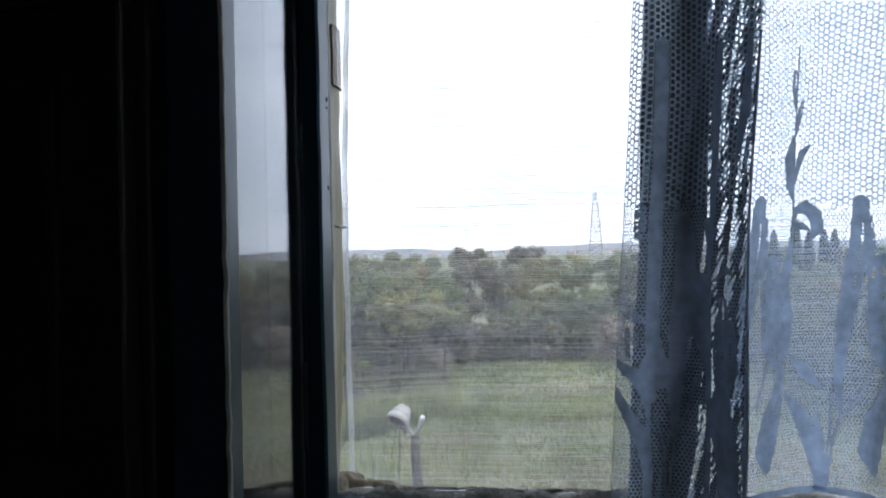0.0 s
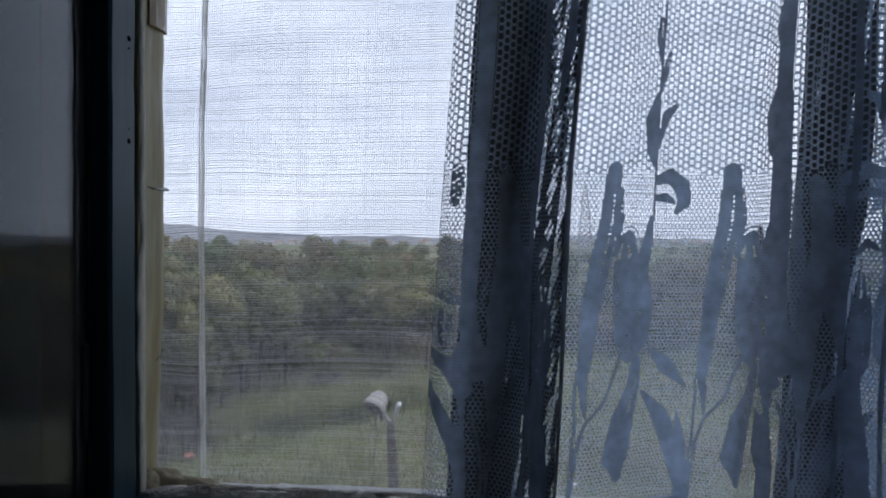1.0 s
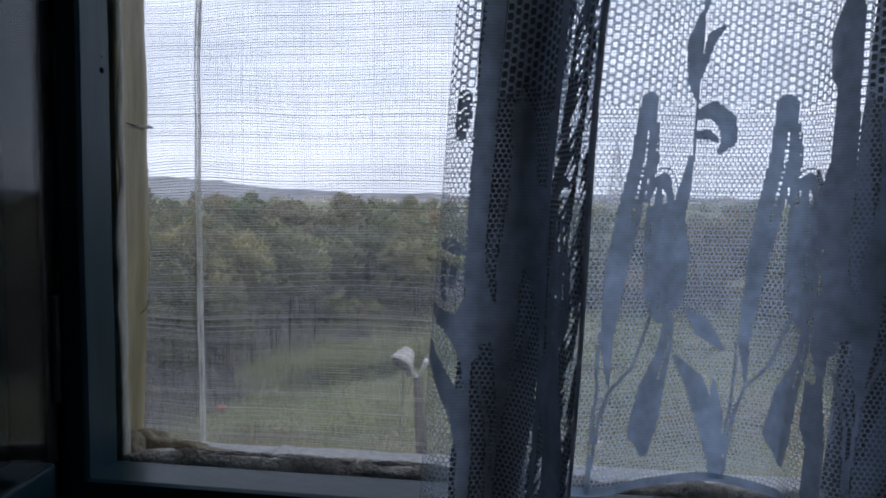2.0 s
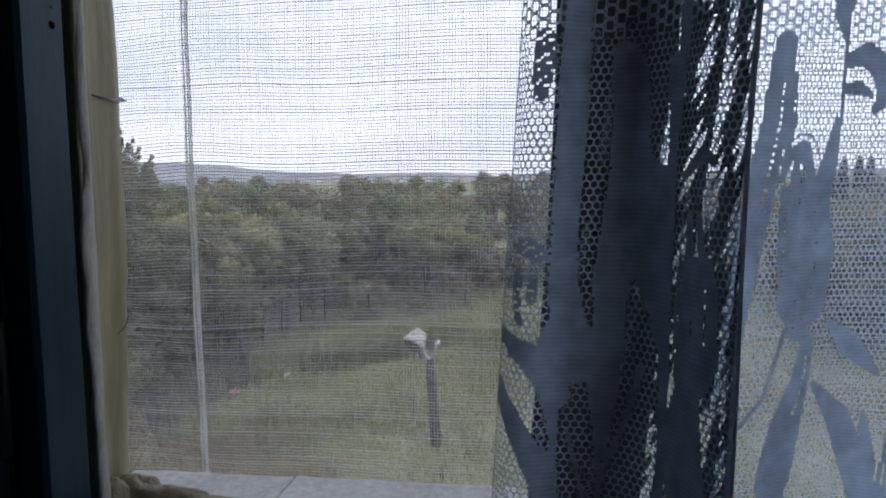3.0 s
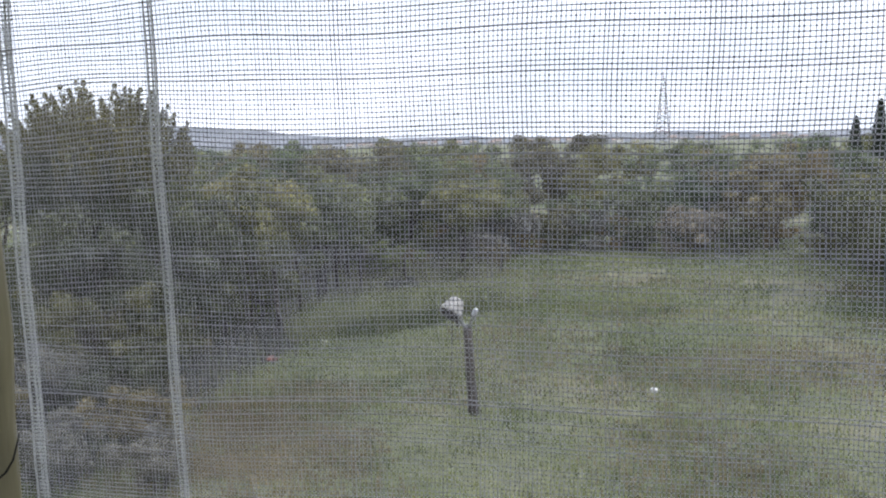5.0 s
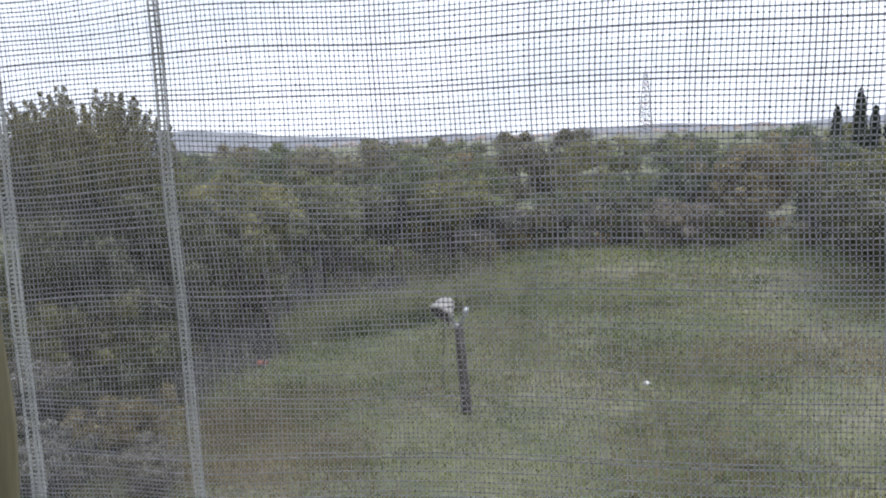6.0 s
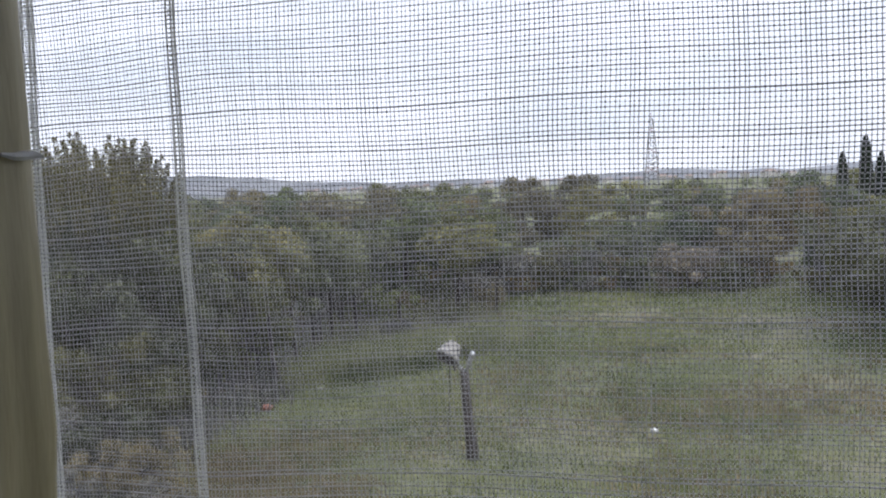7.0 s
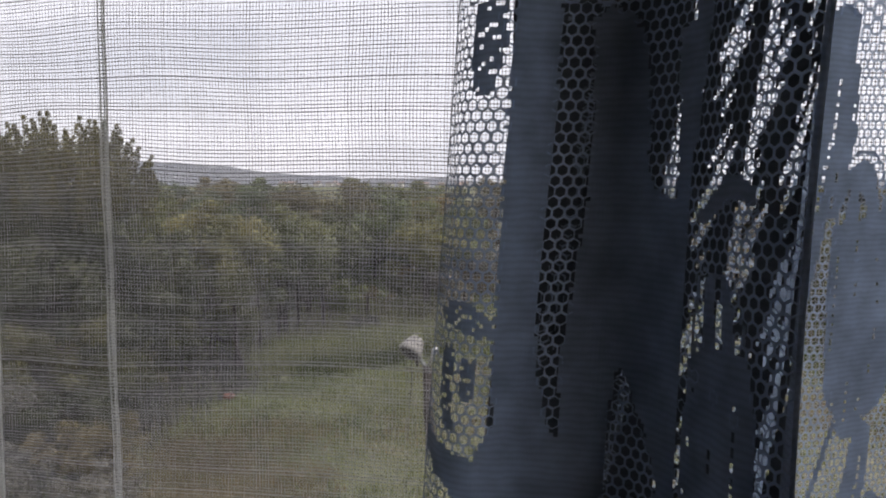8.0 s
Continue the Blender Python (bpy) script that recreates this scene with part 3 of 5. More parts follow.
def screen_hem(x0, lean, bow, half, seed, label):
    """A doubled, sewn strip of the screen: close-set cords side by side."""
    z = np.linspace(SZ0, SZ1, 150)
    lines = []
    for k in (-3, 0, 3):
        x = x0 + lean * (z - 1.3) + bow * (z - 1.3) ** 2 + 0.0004 * np.sin(z * 21 + seed) + 0.0003 * np.sin(z * 60 + 2 * seed) + k * half / 3
        lines.append(np.stack([x, np.full_like(z, 0.0026) + 0.0003 * (3 - abs(k)), z], -1))
    for line in lines:
        v, f = threads(np.array([line]), half * 0.27, 0.0003)
        under(raw("hem_cord", v, f, M_HEM, None, label), screen)
    zc = np.arange(SZ0, SZ1, 0.0021)
    cross = []
    for q in zc:
        xc = x0 + lean * (q - 1.3) + bow * (q - 1.3) ** 2 + 0.0004 * math.sin(q * 21 + seed) + 0.0003 * math.sin(q * 60 + 2 * seed)
        u = np.linspace(-half, half, 4)
        cross.append(np.stack([xc + u, np.full_like(u, 0.0040), q + 0 * u], -1))
    v, f = threads(np.array(cross), 0.00042, 0.0003)
    tagged(under(raw("hem_stitches", v, f, M_HEM, None), screen), kind="stuff")


screen_hem(-0.0008, 0.0007, 0.071, 0.0020, 0.6, "pale doubled strip of screen cloth")
screen_hem(-0.0794, 0.022, 0.022, 0.0030, 2.1, "pale doubled edge of the screen cloth")

# ---- lace curtain ----
PLAN = [(0.2466, -0.2360), (0.2515, -0.2445), (0.2592, -0.2478), (0.2700, -0.2445), (0.2850, -0.2440), (0.2960, -0.2530), (0.3080, -0.2760), (0.3150, -0.2845), (0.3178, -0.2760), (0.3150, -0.2590),
        (0.2960, -0.2360), (0.2660, -0.2280), (0.2590, -0.2240), (0.2670, -0.2195), (0.2850, -0.2200), (0.2960, -0.2215), (0.3000, -0.2170), (0.2940, -0.2130), (0.2780, -0.2090), (0.2670, -0.2075),
        (0.2600, -0.2035), (0.2680, -0.1990), (0.2960, -0.1985), (0.3200, -0.1975), (0.3416, -0.1930), (0.3620, -0.1800), (0.3850, -0.1690), (0.4080, -0.1700), (0.4280, -0.1800),
        (0.4330, -0.1960), (0.4450, -0.2100), (0.4650, -0.2160), (0.4850, -0.2300), (0.4920, -0.2240), (0.4800, -0.2070), (0.4550, -0.1960), (0.4480, -0.1890), (0.4560, -0.1850), (0.4780, -0.1880),
        (0.4900, -0.1860), (0.4840, -0.1800), (0.4620, -0.1760), (0.4560, -0.1710), (0.4650, -0.1660), (0.4900, -0.1700), (0.5300, -0.1720), (0.5700, -0.1780),
        (0.5850, -0.1950), (0.6100, -0.2150), (0.6200, -0.2060), (0.6050, -0.1900), (0.6050, -0.1780), (0.6600, -0.1750), (0.7000, -0.1780)]


def smooth_plan(points, step):
    """A smooth curve through the plan's points, at even steps along its length."""
    p = np.array(points, float)
    ext = np.vstack([2 * p[0] - p[1], p, 2 * p[-1] - p[-2]])
    out = []
    for i in range(len(p) - 1):
        p0, p1, p2, p3 = ext[i:i + 4]
        for t in np.linspace(0, 1, 24, endpoint=False):
            out.append(0.5 * (2 * p1 + (p2 - p0) * t + (2 * p0 - 5 * p1 + 4 * p2 - p3) * t * t + (3 * p1 - p0 - 3 * p2 + p3) * t ** 3))
    out.append(p[-1])
    out = np.array(out)
    s = np.concatenate([[0], np.cumsum(np.linalg.norm(np.diff(out, axis=0), axis=1))])
    return out, s


plan_xy, plan_s = smooth_plan(PLAN, 0.001)
LENGTH = plan_s[-1]
SEAM_AT = plan_s[np.argmin(np.hypot(plan_xy[:, 0] - 0.2590, plan_xy[:, 1] + 0.2240))]
SECOND_AT = plan_s[np.argmin(np.hypot(plan_xy[:, 0] - 0.4920, plan_xy[:, 1] + 0.2240))]
THIRD_AT = plan_s[np.argmin(np.hypot(plan_xy[:, 0] - 0.4900, plan_xy[:, 1] + 0.1700))]
LEAF_AT = plan_s[np.argmin(np.hypot(plan_xy[:, 0] - 0.3416, plan_xy[:, 1] + 0.1930))] - 0.014
REPEAT = 0.0815
SCALLOP = 1.3575
CZ0, CZ1 = 1.150, 1.95


def drape(u, z):
    """From the flat cloth (u along it, height z) to its folds in the window."""
    x = np.interp(u, plan_s, plan_xy[:, 0])
    y = np.interp(u, plan_s, plan_xy[:, 1])
    low = z - 1.33
    lean = 0.068 - 0.02 * np.clip((x - 0.25) / 0.3, 0, 1)
    fold = 1 + 0.10 * np.clip(-low, -0.3, 0.2) / 0.2
    mid = -0.205
    free = np.clip(u / 0.02, 0.15, 1)
    x = x + lean * low + free * (0.0016 * np.sin(u * 55 + z * 9) + 0.0011 * np.sin(u * 21 - z * 26))
    y = mid + (y - mid) * fold + 0.0016 * np.sin(u * 47 + z * 17) + 0.0009 * np.sin(u * 130 + z * 40)
    return np.stack([x, y, z], -1)


def along_repeat(u):
    """Place along the cloth counted from a motif's start; the front fold is a width of its own, sewn on in the hidden pleat."""
    return np.where(u < SEAM_AT, u + 0.076, u - LEAF_AT)


def scallop(u):
    """Height at which the coarse net gives way to the fine one."""
    q = (along_repeat(u) / REPEAT + 0.05) % 1.0
    return SCALLOP - 0.0045 * np.abs(np.sin(2 * np.pi * q)) - 0.003 * np.sin(6 * np.pi * q) ** 2


def band(p, q, pts, widths):
    """Inside of a strip along points (p, q), of half widths: an array of booleans, with the part across (-1 to 1) and along (0 to 1)."""
    best = np.full(p.shape, 9.0)
    across, along = np.zeros(p.shape), np.zeros(p.shape)
    n = len(pts) - 1
    for i in range(n):
        (ax, ay), (bx, by) = pts[i], pts[i + 1]
        dx, dy = bx - ax, by - ay
        L2 = dx * dx + dy * dy
        t = np.clip(((p - ax) * dx + (q - ay) * dy) / L2, 0, 1)
        ex, ey = p - ax - t * dx, q - ay - t * dy
        w = widths[i] + (widths[i + 1] - widths[i]) * t
        d = np.hypot(ex, ey) / np.maximum(w, 1e-6)
        side = np.sign(dx * ey - dy * ex)
        upd = d < best
        best = np.where(upd, d, best)
        across = np.where(upd, side * d, across)
        along = np.where(upd, (i + t) / n, along)
    return best < 1, across, along


mm = 0.001
MOTIFS = [
    ("tall_leaf", [(17, -1), (16, -30), (12, -57), (8, -85), (5, -126), (8, -151)], [5.2, 6.0, 6.2, 5.5, 3.4, 0.5]),
    ("tall_leaf", [(23, -12), (24, -30), (21, -52)], [1.2, 2.4, 1.0]),
    ("tulip", [(31, -42), (33, -58), (36, -82), (36, -100), (34, -113)], [8.0, 12.0, 14.5, 13.0, 5.0]),
    ("petal", [(21, -52), (24, -43), (30, -40), (35, -48)], [1.6, 2.6, 2.8, 2.2]),
    ("tulip_tip", [(47, -29), (45, -44), (41, -60)], [1.6, 4.0, 5.0]),
    ("stem", [(28, -113), (20, -140), (8, -154), (4, -170), (1, -215)], [1.0, 1.0, 1.0, 1.1, 1.2]),
    ("stem", [(1, -129), (2, -154), (0, -200)], [0.8, 0.9, 0.9]),
    ("stalk", [(48, 110), (48, 60), (49, 0), (49, -30)], [1.0, 1.1, 1.2, 1.2]),
    ("bud", [(45, 92), (45, 80), (47, 66)], [2.0, 3.6, 1.0]),
    ("bud", [(54, 72), (51, 60), (49, 48)], [1.4, 3.0, 1.0]),
    ("sprig", [(46, 46), (42, 30), (44, 12), (49, 1)], [1.5, 4.8, 4.0, 1.5]),
    ("sprig", [(62, 40), (55, 34), (50, 14)], [1.5, 3.6, 1.2]),
    ("curl", [(51, -6), (61, -3), (69, -9), (71, -19), (66, -25)], [3.0, 4.8, 5.4, 4.2, 1.8]),
    ("curl", [(50, -17), (58, -16), (64, -19)], [2.0, 2.8, 1.5]),
    ("bud", [(40, -117), (39, -132), (33, -152), (30, -175), (33, -189)], [3.8, 4.5, 8.0, 9.3, 3.0]),
    ("broad_leaf", [(46, -137), (61, -153), (72, -175), (78, -196), (79, -215)], [1.5, 5.8, 6.8, 4.5, 2.0]),
    ("broad_leaf", [(51, -111), (62, -121), (75, -133)], [1.5, 5.5, 1.5]),
    ("small_leaf", [(-9, -152), (-5, -170), (-3, -190), (-1, -202)], [1.5, 3.4, 3.2, 0.8]),
]


# the front fold: its own blossoms, stems, tulip and wide leaves, in millimetres across the fold and from the scallops down
FRONT = [
    ("chunk", [(8.2, -5), (8.8, -14), (8.2, -23)], [3.2, 3.6, 2.4]),
    ("blossom", [(5.0, -73), (9, -73.5), (14, -76)], [2.4, 3.2, 2.6]),
    ("blossom", [(5.6, -82), (5.4, -90), (6.8, -99)], [1.8, 1.5, 1.2]),
    ("blossom", [(10.8, -84.5), (11, -91)], [1.9, 1.6]),
    ("stem", [(45, -112), (41, -132), (35, -150), (33, -185), (34, -220)], [1.2, 1.0, 1.0, 1.0, 1.2]),
    ("stem", [(30, -118), (33, -138), (35, -160)], [1.2, 1.1, 0.9]),
    ("stem", [(24, -136), (30, -160), (32, -200)], [0.8, 0.8, 0.8]),
    ("curved_leaf", [(-1, -104), (6, -107.5), (13, -112.5), (20, -124)], [2.4, 3.2, 4.0, 4.4]),
    ("curved_leaf", [(0, -122), (5, -131), (12, -143), (18, -156), (21, -175), (21, -220)], [2.4, 3.6, 4.2, 4.0, 3.0, 2.5]),
    ("sprig", [(52.5, 95), (52.5, 20), (52.5, -8), (52, -36)], [1.6, 2.0, 1.6, 1.0]),
    ("tulip", [(57.5, -62), (58.5, -84), (58.5, -104), (57, -116)], [3.0, 5.0, 5.5, 3.0]),
    ("petal", [(55, -50), (59, -44), (64, -48)], [1.2, 1.8, 1.0]),
    ("edge_leaf", [(69.5, 95), (69.5, 0), (70, -80), (69.5, -220)], [1.2, 1.4, 1.6, 1.6]),
    ("curled_leaf", [(57, -112), (56, -135), (60, -160), (62, -220)], [2.5, 5.5, 5.0, 5.0]),
    ("sprig", [(65, 95), (64.5, 50), (62, 22)], [1.2, 2.2, 1.0]),
    ("wide_leaf", [(17, 100), (17, 0), (18, -60), (19, -100), (20, -220)], [4.7, 5.6, 8.0, 16.0, 18.0]),
    ("wide_leaf", [(38, -8), (38, -60), (38, -220)], [14.0, 14.5, 14.5]),
]
# openings of plain net that the wide leaves leave between them
NET_EDGE = [(-4, 110), (12.5, 110), (13, 7), (13.4, -11), (14, -30), (14.8, -47), (15.6, -71), (15.6, -85), (17, -97), (13, -106), (-4, -101)]
NET_BETWEEN = [(-4, -108), (6, -112), (13, -119), (17, -130), (19, -143), (14, -141), (8, -132), (3, -125), (-4, -120)]
NET_FOOT = [(-4, -127), (3, -131), (8, -142), (13, -155), (18, -172), (20, -220), (-4, -220)]
NET_TOP = [(22.5, -8), (22.5, 110), (52, 110), (51, -12), (42, -14), (38, -8), (33, -6), (29, -9)]
NET_DARK = [(24.5, -7), (23.2, -12), (23.6, -29), (23.6, -47), (23.6, -66), (24.8, -85), (27.5, -96), (30, -101), (29.8, -92), (29, -85), (30.6, -66), (32.2, -47), (31.6, -29), (29.6, -11), (28, -7)]
NET_SIDE = [(41.4, -12), (43.8, -29), (44.4, -40), (46.4, -46), (50, -47), (49.4, -30), (48, -12)]
NET_LOW = [(41.2, -82), (39.6, -96), (39.8, -108), (38.4, -123), (36.4, -143), (34.5, -160), (34, -220), (50, -220), (50, -140), (50, -121), (49.5, -106), (46.4, -95)]
NET_STEMS = [(21.5, -122), (29.5, -118), (33.5, -137), (36, -156), (36, -220), (22.5, -220), (23, -165), (21, -142)]
NETS = [NET_EDGE, NET_BETWEEN, NET_FOOT, NET_TOP, NET_DARK, NET_SIDE, NET_LOW, NET_STEMS]


def within(p, q, corners):
    """Inside of a closed outline (millimetres), by counting crossings."""
    ins = np.zeros(p.shape, bool)
    for (ax, ay), (bx, by) in zip(corners, corners[1:] + corners[:1]):
        if ay == by:
            continue
        ins ^= ((q > ay * mm) != (q > by * mm)) & (p < (ax + (bx - ax) * (q / mm - ay) / (by - ay)) * mm)
    return ins


FRONT_END = plan_s[np.argmax(plan_xy[:, 0] * (plan_xy[:, 1] < -0.255))]
SECOND_START = plan_s[np.argmin(np.hypot(plan_xy[:, 0] - 0.4330, plan_xy[:, 1] + 0.1960))]


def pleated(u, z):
    """Where the cloth lies gathered close behind a front fold: solid backing, darkened for shade."""
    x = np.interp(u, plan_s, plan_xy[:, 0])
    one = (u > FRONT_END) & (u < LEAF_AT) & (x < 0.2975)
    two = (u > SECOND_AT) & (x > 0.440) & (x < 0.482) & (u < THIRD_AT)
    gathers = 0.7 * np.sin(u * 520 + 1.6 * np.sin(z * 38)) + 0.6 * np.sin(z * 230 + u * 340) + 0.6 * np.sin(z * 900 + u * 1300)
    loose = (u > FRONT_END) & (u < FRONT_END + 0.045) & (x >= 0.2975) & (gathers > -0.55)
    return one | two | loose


def motif_mask(u, z):
    """Which motif, and so which part, covers each place of the flat cloth (0: none)."""
    p = along_repeat(u) % REPEAT
    q = z - SCALLOP
    kind = np.zeros(u.shape, int)
    turn = np.floor(along_repeat(u) / REPEAT).astype(int) + np.where(u < SEAM_AT, -60, 0)
    cell = turn.copy()
    second = (u > SECOND_START) & (u < SECOND_AT)
    front = (u < FRONT_END) | second
    face = np.interp(u, plan_s, plan_xy[:, 0]) - np.where(second, 0.4170, plan_xy[0, 0])
    ragged = 0.35 * mm * np.sin(u * 2100) * np.sin(z * 1900)
    open_net = np.zeros(u.shape, bool)
    for corners in NETS:
        open_net |= within(face + ragged, q + ragged, corners)
    for k, (name, pts, widths) in enumerate(MOTIFS + FRONT):
        own = k >= len(MOTIFS)
        for shift in (0.0,) if own else (-REPEAT, 0.0, REPEAT):
            ins, across, along = band(face if own else p, q, [(a * mm + shift, b * mm) for a, b in pts], [w * mm for w in widths])
            keep = ins & (front if own else ~front)
            if name == "tulip":
                vein = (np.abs(np.sin(across * 5.2 + 0.5 + 1.2 * along)) < 0.07) & (np.abs(across) < 0.9) & (along > 0.12) & (np.sin(q * 2400) > 0.1)
                keep &= ~vein & ~((along < 0.18) & (np.abs(np.sin(across * 4.2)) < 0.55))
            elif name in ("chunk", "blossom"):
                keep &= ~((np.sin(q * 2600 + 3 * np.sin(u * 700)) > 0.55) & (np.sin(u * 1300 + 5.3 * q / mm) > 0.1) & (np.abs(across) < 0.85))
            elif name == "wide_leaf":
                keep &= ~open_net
            elif name == "curl":
                keep &= ~((np.abs(np.sin(q / (3.6 * mm) * np.pi)) < 0.25) & (np.abs(across) < 0.7) & (along > 0.15) & (along < 0.75))
            elif name in ("tall_leaf", "bud"):
                keep &= ~((np.abs(across - 0.3) < 0.10) & (along > 0.10) & (along < 0.45) & (np.sin(q * 2200) > -0.2))
            if not own:
                keep &= ~((u > FRONT_END) & (u < LEAF_AT))
            free = keep & (kind == 0)
            kind = np.where(free, k + 1, kind)
            cell = np.where(free, turn + round(shift / REPEAT), cell)
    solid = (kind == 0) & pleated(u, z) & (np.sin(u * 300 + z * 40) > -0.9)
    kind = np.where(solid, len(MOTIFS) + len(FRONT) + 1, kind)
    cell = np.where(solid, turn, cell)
    return kind, cell


CURTAIN_END = LENGTH
curtain = thing("lace_curtain", "bluish white lace curtain with tulips, hanging in loose folds", "curtain", (0.45, -0.19, 1.138))


def rings(cu, cz, du, dz, shape, open_share):
    """Cells of net: each a ring between an outer and an inner polygon."""
    k = len(shape)
    sh = np.array(shape)
    outer_u, outer_z = cu[:, None] + sh[:, 0] * du, cz[:, None] + sh[:, 1] * dz
    inner_u, inner_z = cu[:, None] + sh[:, 0] * du * open_share[:, None], cz[:, None] + sh[:, 1] * dz * open_share[:, None]
    uu = np.stack([outer_u, inner_u], 1).reshape(-1)
    zz = np.stack([outer_z, inner_z], 1).reshape(-1)
    n = len(cu)
    base = (np.arange(n) * 2 * k)[:, None]
    j = np.arange(k)
    jn = (j + 1) % k
    f = np.stack([base + j, base + jn, base + k + jn, base + k + j], -1).reshape(-1, 4)
    return uu, zz, f


# fine hexagonal net below the scallops
HU, HZ = 0.00262, 0.00232
cu, cz = [], []
for r, z in enumerate(np.arange(CZ0 + 0.004, SCALLOP + 0.002, HZ)):
    row = np.arange(0.0012 + (HU / 2 if r % 2 else 0), CURTAIN_END - 0.001, HU)
    cu.append(row)
    cz.append(np.full_like(row, z))
cu, cz = np.concatenate(cu), np.concatenate(cz)
keep = (cz < scallop(cu)) & (motif_mask(cu, cz)[0] == 0)
cu, cz = cu[keep], cz[keep]
hexa = [(0, 2 / 3), (-0.5, 1 / 3), (-0.5, -1 / 3), (0, -2 / 3), (0.5, -1 / 3), (0.5, 1 / 3)]
uu, z2, f = rings(cu, cz, HU, HZ, hexa, rng.normal(0.78, 0.03, len(cu)) + 0.05 * ((cu > FRONT_END) & (cu < LEAF_AT)))
fine_net = under(raw("fine_net", drape(uu, z2), f, M_NET, None, "fine hexagonal net ground"), curtain)

# coarse net above
GU, GZ = 0.0036, 0.0044
cu, cz = [], []
for r, u in enumerate(np.arange(GU / 2, CURTAIN_END - 0.001, GU)):
    col = np.arange(SCALLOP - 0.012 + (GZ / 2 if r % 2 else 0), CZ1, GZ)
    cu.append(np.full_like(col, u))
    cz.append(col)
cu, cz = np.concatenate(cu), np.concatenate(cz)
keep = (cz >= scallop(cu)) & (motif_mask(cu, cz)[0] == 0)
cu, cz = cu[keep], cz[keep]
block = [(0.5, 0.36), (0.36, 0.5), (-0.36, 0.5), (-0.5, 0.36), (-0.5, -0.36), (-0.36, -0.5), (0.36, -0.5), (0.5, -0.36)]
uu, z2, f = rings(cu, cz, GU, GZ, block, rng.normal(0.71, 0.04, len(cu)))
coarse_net = under(raw("coarse_net", drape(uu, z2), f, M_NET, None, "coarse open net"), curtain)
tagged(fine_net, kind="stuff")
tagged(coarse_net, kind="stuff")

# closely woven motifs, one part for each motif of each repeat, and the pleats' darkened backing
DU = 0.00090
gu = np.arange(0, CURTAIN_END, DU)
gz = np.arange(CZ0, SCALLOP + 0.16, DU)
U, Z = np.meshgrid(gu, gz, indexing="ij")
kinds, cells = motif_mask(U, Z)
for k, (name, _, _) in enumerate(MOTIFS + FRONT + [("shaded_ground", 0, 0)]):
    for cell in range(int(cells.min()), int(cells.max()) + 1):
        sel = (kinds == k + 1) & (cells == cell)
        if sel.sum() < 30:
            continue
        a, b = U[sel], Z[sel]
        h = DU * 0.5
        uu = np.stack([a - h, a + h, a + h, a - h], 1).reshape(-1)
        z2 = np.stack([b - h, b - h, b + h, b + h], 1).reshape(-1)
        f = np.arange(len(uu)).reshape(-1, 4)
        under(raw(name, drape(uu, z2), f, M_LACE_SHADE if name == "shaded_ground" else M_MOTIF, None), curtain)
# selvage along the free edge and the hem
for name, u0, u1, z0, z1 in (("selvage", -0.0006, 0.0008, CZ0, CZ1), ("hem", 0.0, CURTAIN_END, CZ0 - 0.002, CZ0 + 0.003)):
    gu, gz = np.linspace(u0, u1, 5 if name == "selvage" else 500), np.linspace(z0, z1, 260 if name == "selvage" else 4)
    U, Z = np.meshgrid(gu, gz, indexing="ij")
    idx = np.arange(U.size).reshape(U.shape)
    f = np.stack([idx[:-1, :-1], idx[1:, :-1], idx[1:, 1:], idx[:-1, 1:]], -1).reshape(-1, 4)
    under(raw(name, drape(U, Z).reshape(-1, 3), f, M_MOTIF, None), curtain)
rod = thing("curtain_rod", "plain dark curtain rod over the window", "curtain rod", (0.45, -0.2, 1.95))
bm = bmesh.new()
tube(bm, [(0.05, -0.2, 1.958), (0.95, -0.2, 1.958)], 0.008, 12)
under(part("bar", bm, M_DARKTEAL, None), rod)
for x in (0.08, 0.92):
    bm = bmesh.new()
    box(bm, x - 0.008, x + 0.008, -0.2, -0.168, 1.945, 1.97, 0.002)
    under(part("bracket", bm, M_DARKTEAL, None), rod)

# ---- outdoors: ground ----
def ground_height(x, y):
    return GROUND + 0.10 * noise.noise(Vector((x * 0.12, y * 0.12, 0.0))) * min(1.0, max(0.0, (y - 4) / 6)) + 0.03 * noise.noise(Vector((x * 0.6, y * 0.6, 3.0)))


bm = bmesh.new()
xs_g = [-3000, -800, -200, -80, -50, -35, -25] + [-20 + i for i in range(41)] + [25, 35, 50, 80, 200, 800, 3000]
ys_g = [-300, -40, -6, -3, 0, 2] + [4 + i for i in range(34)] + [42, 50, 65, 90, 140, 250, 500, 1000, 3500]
grid = [[bm.verts.new((x, y, ground_height(x, y) if abs(x) < 60 and -1 < y < 90 else GROUND)) for x in xs_g] for y in ys_g]
for r0, r1 in zip(grid, grid[1:]):
    for i in range(len(xs_g) - 1):
        bm.faces.new((r0[i], r0[i + 1], r1[i + 1], r1[i]))
ground = tagged(part("ground", bm, M_GROUND, smooth=True), "rough green meadow with worn and dry patches", "ground", kind="structure")


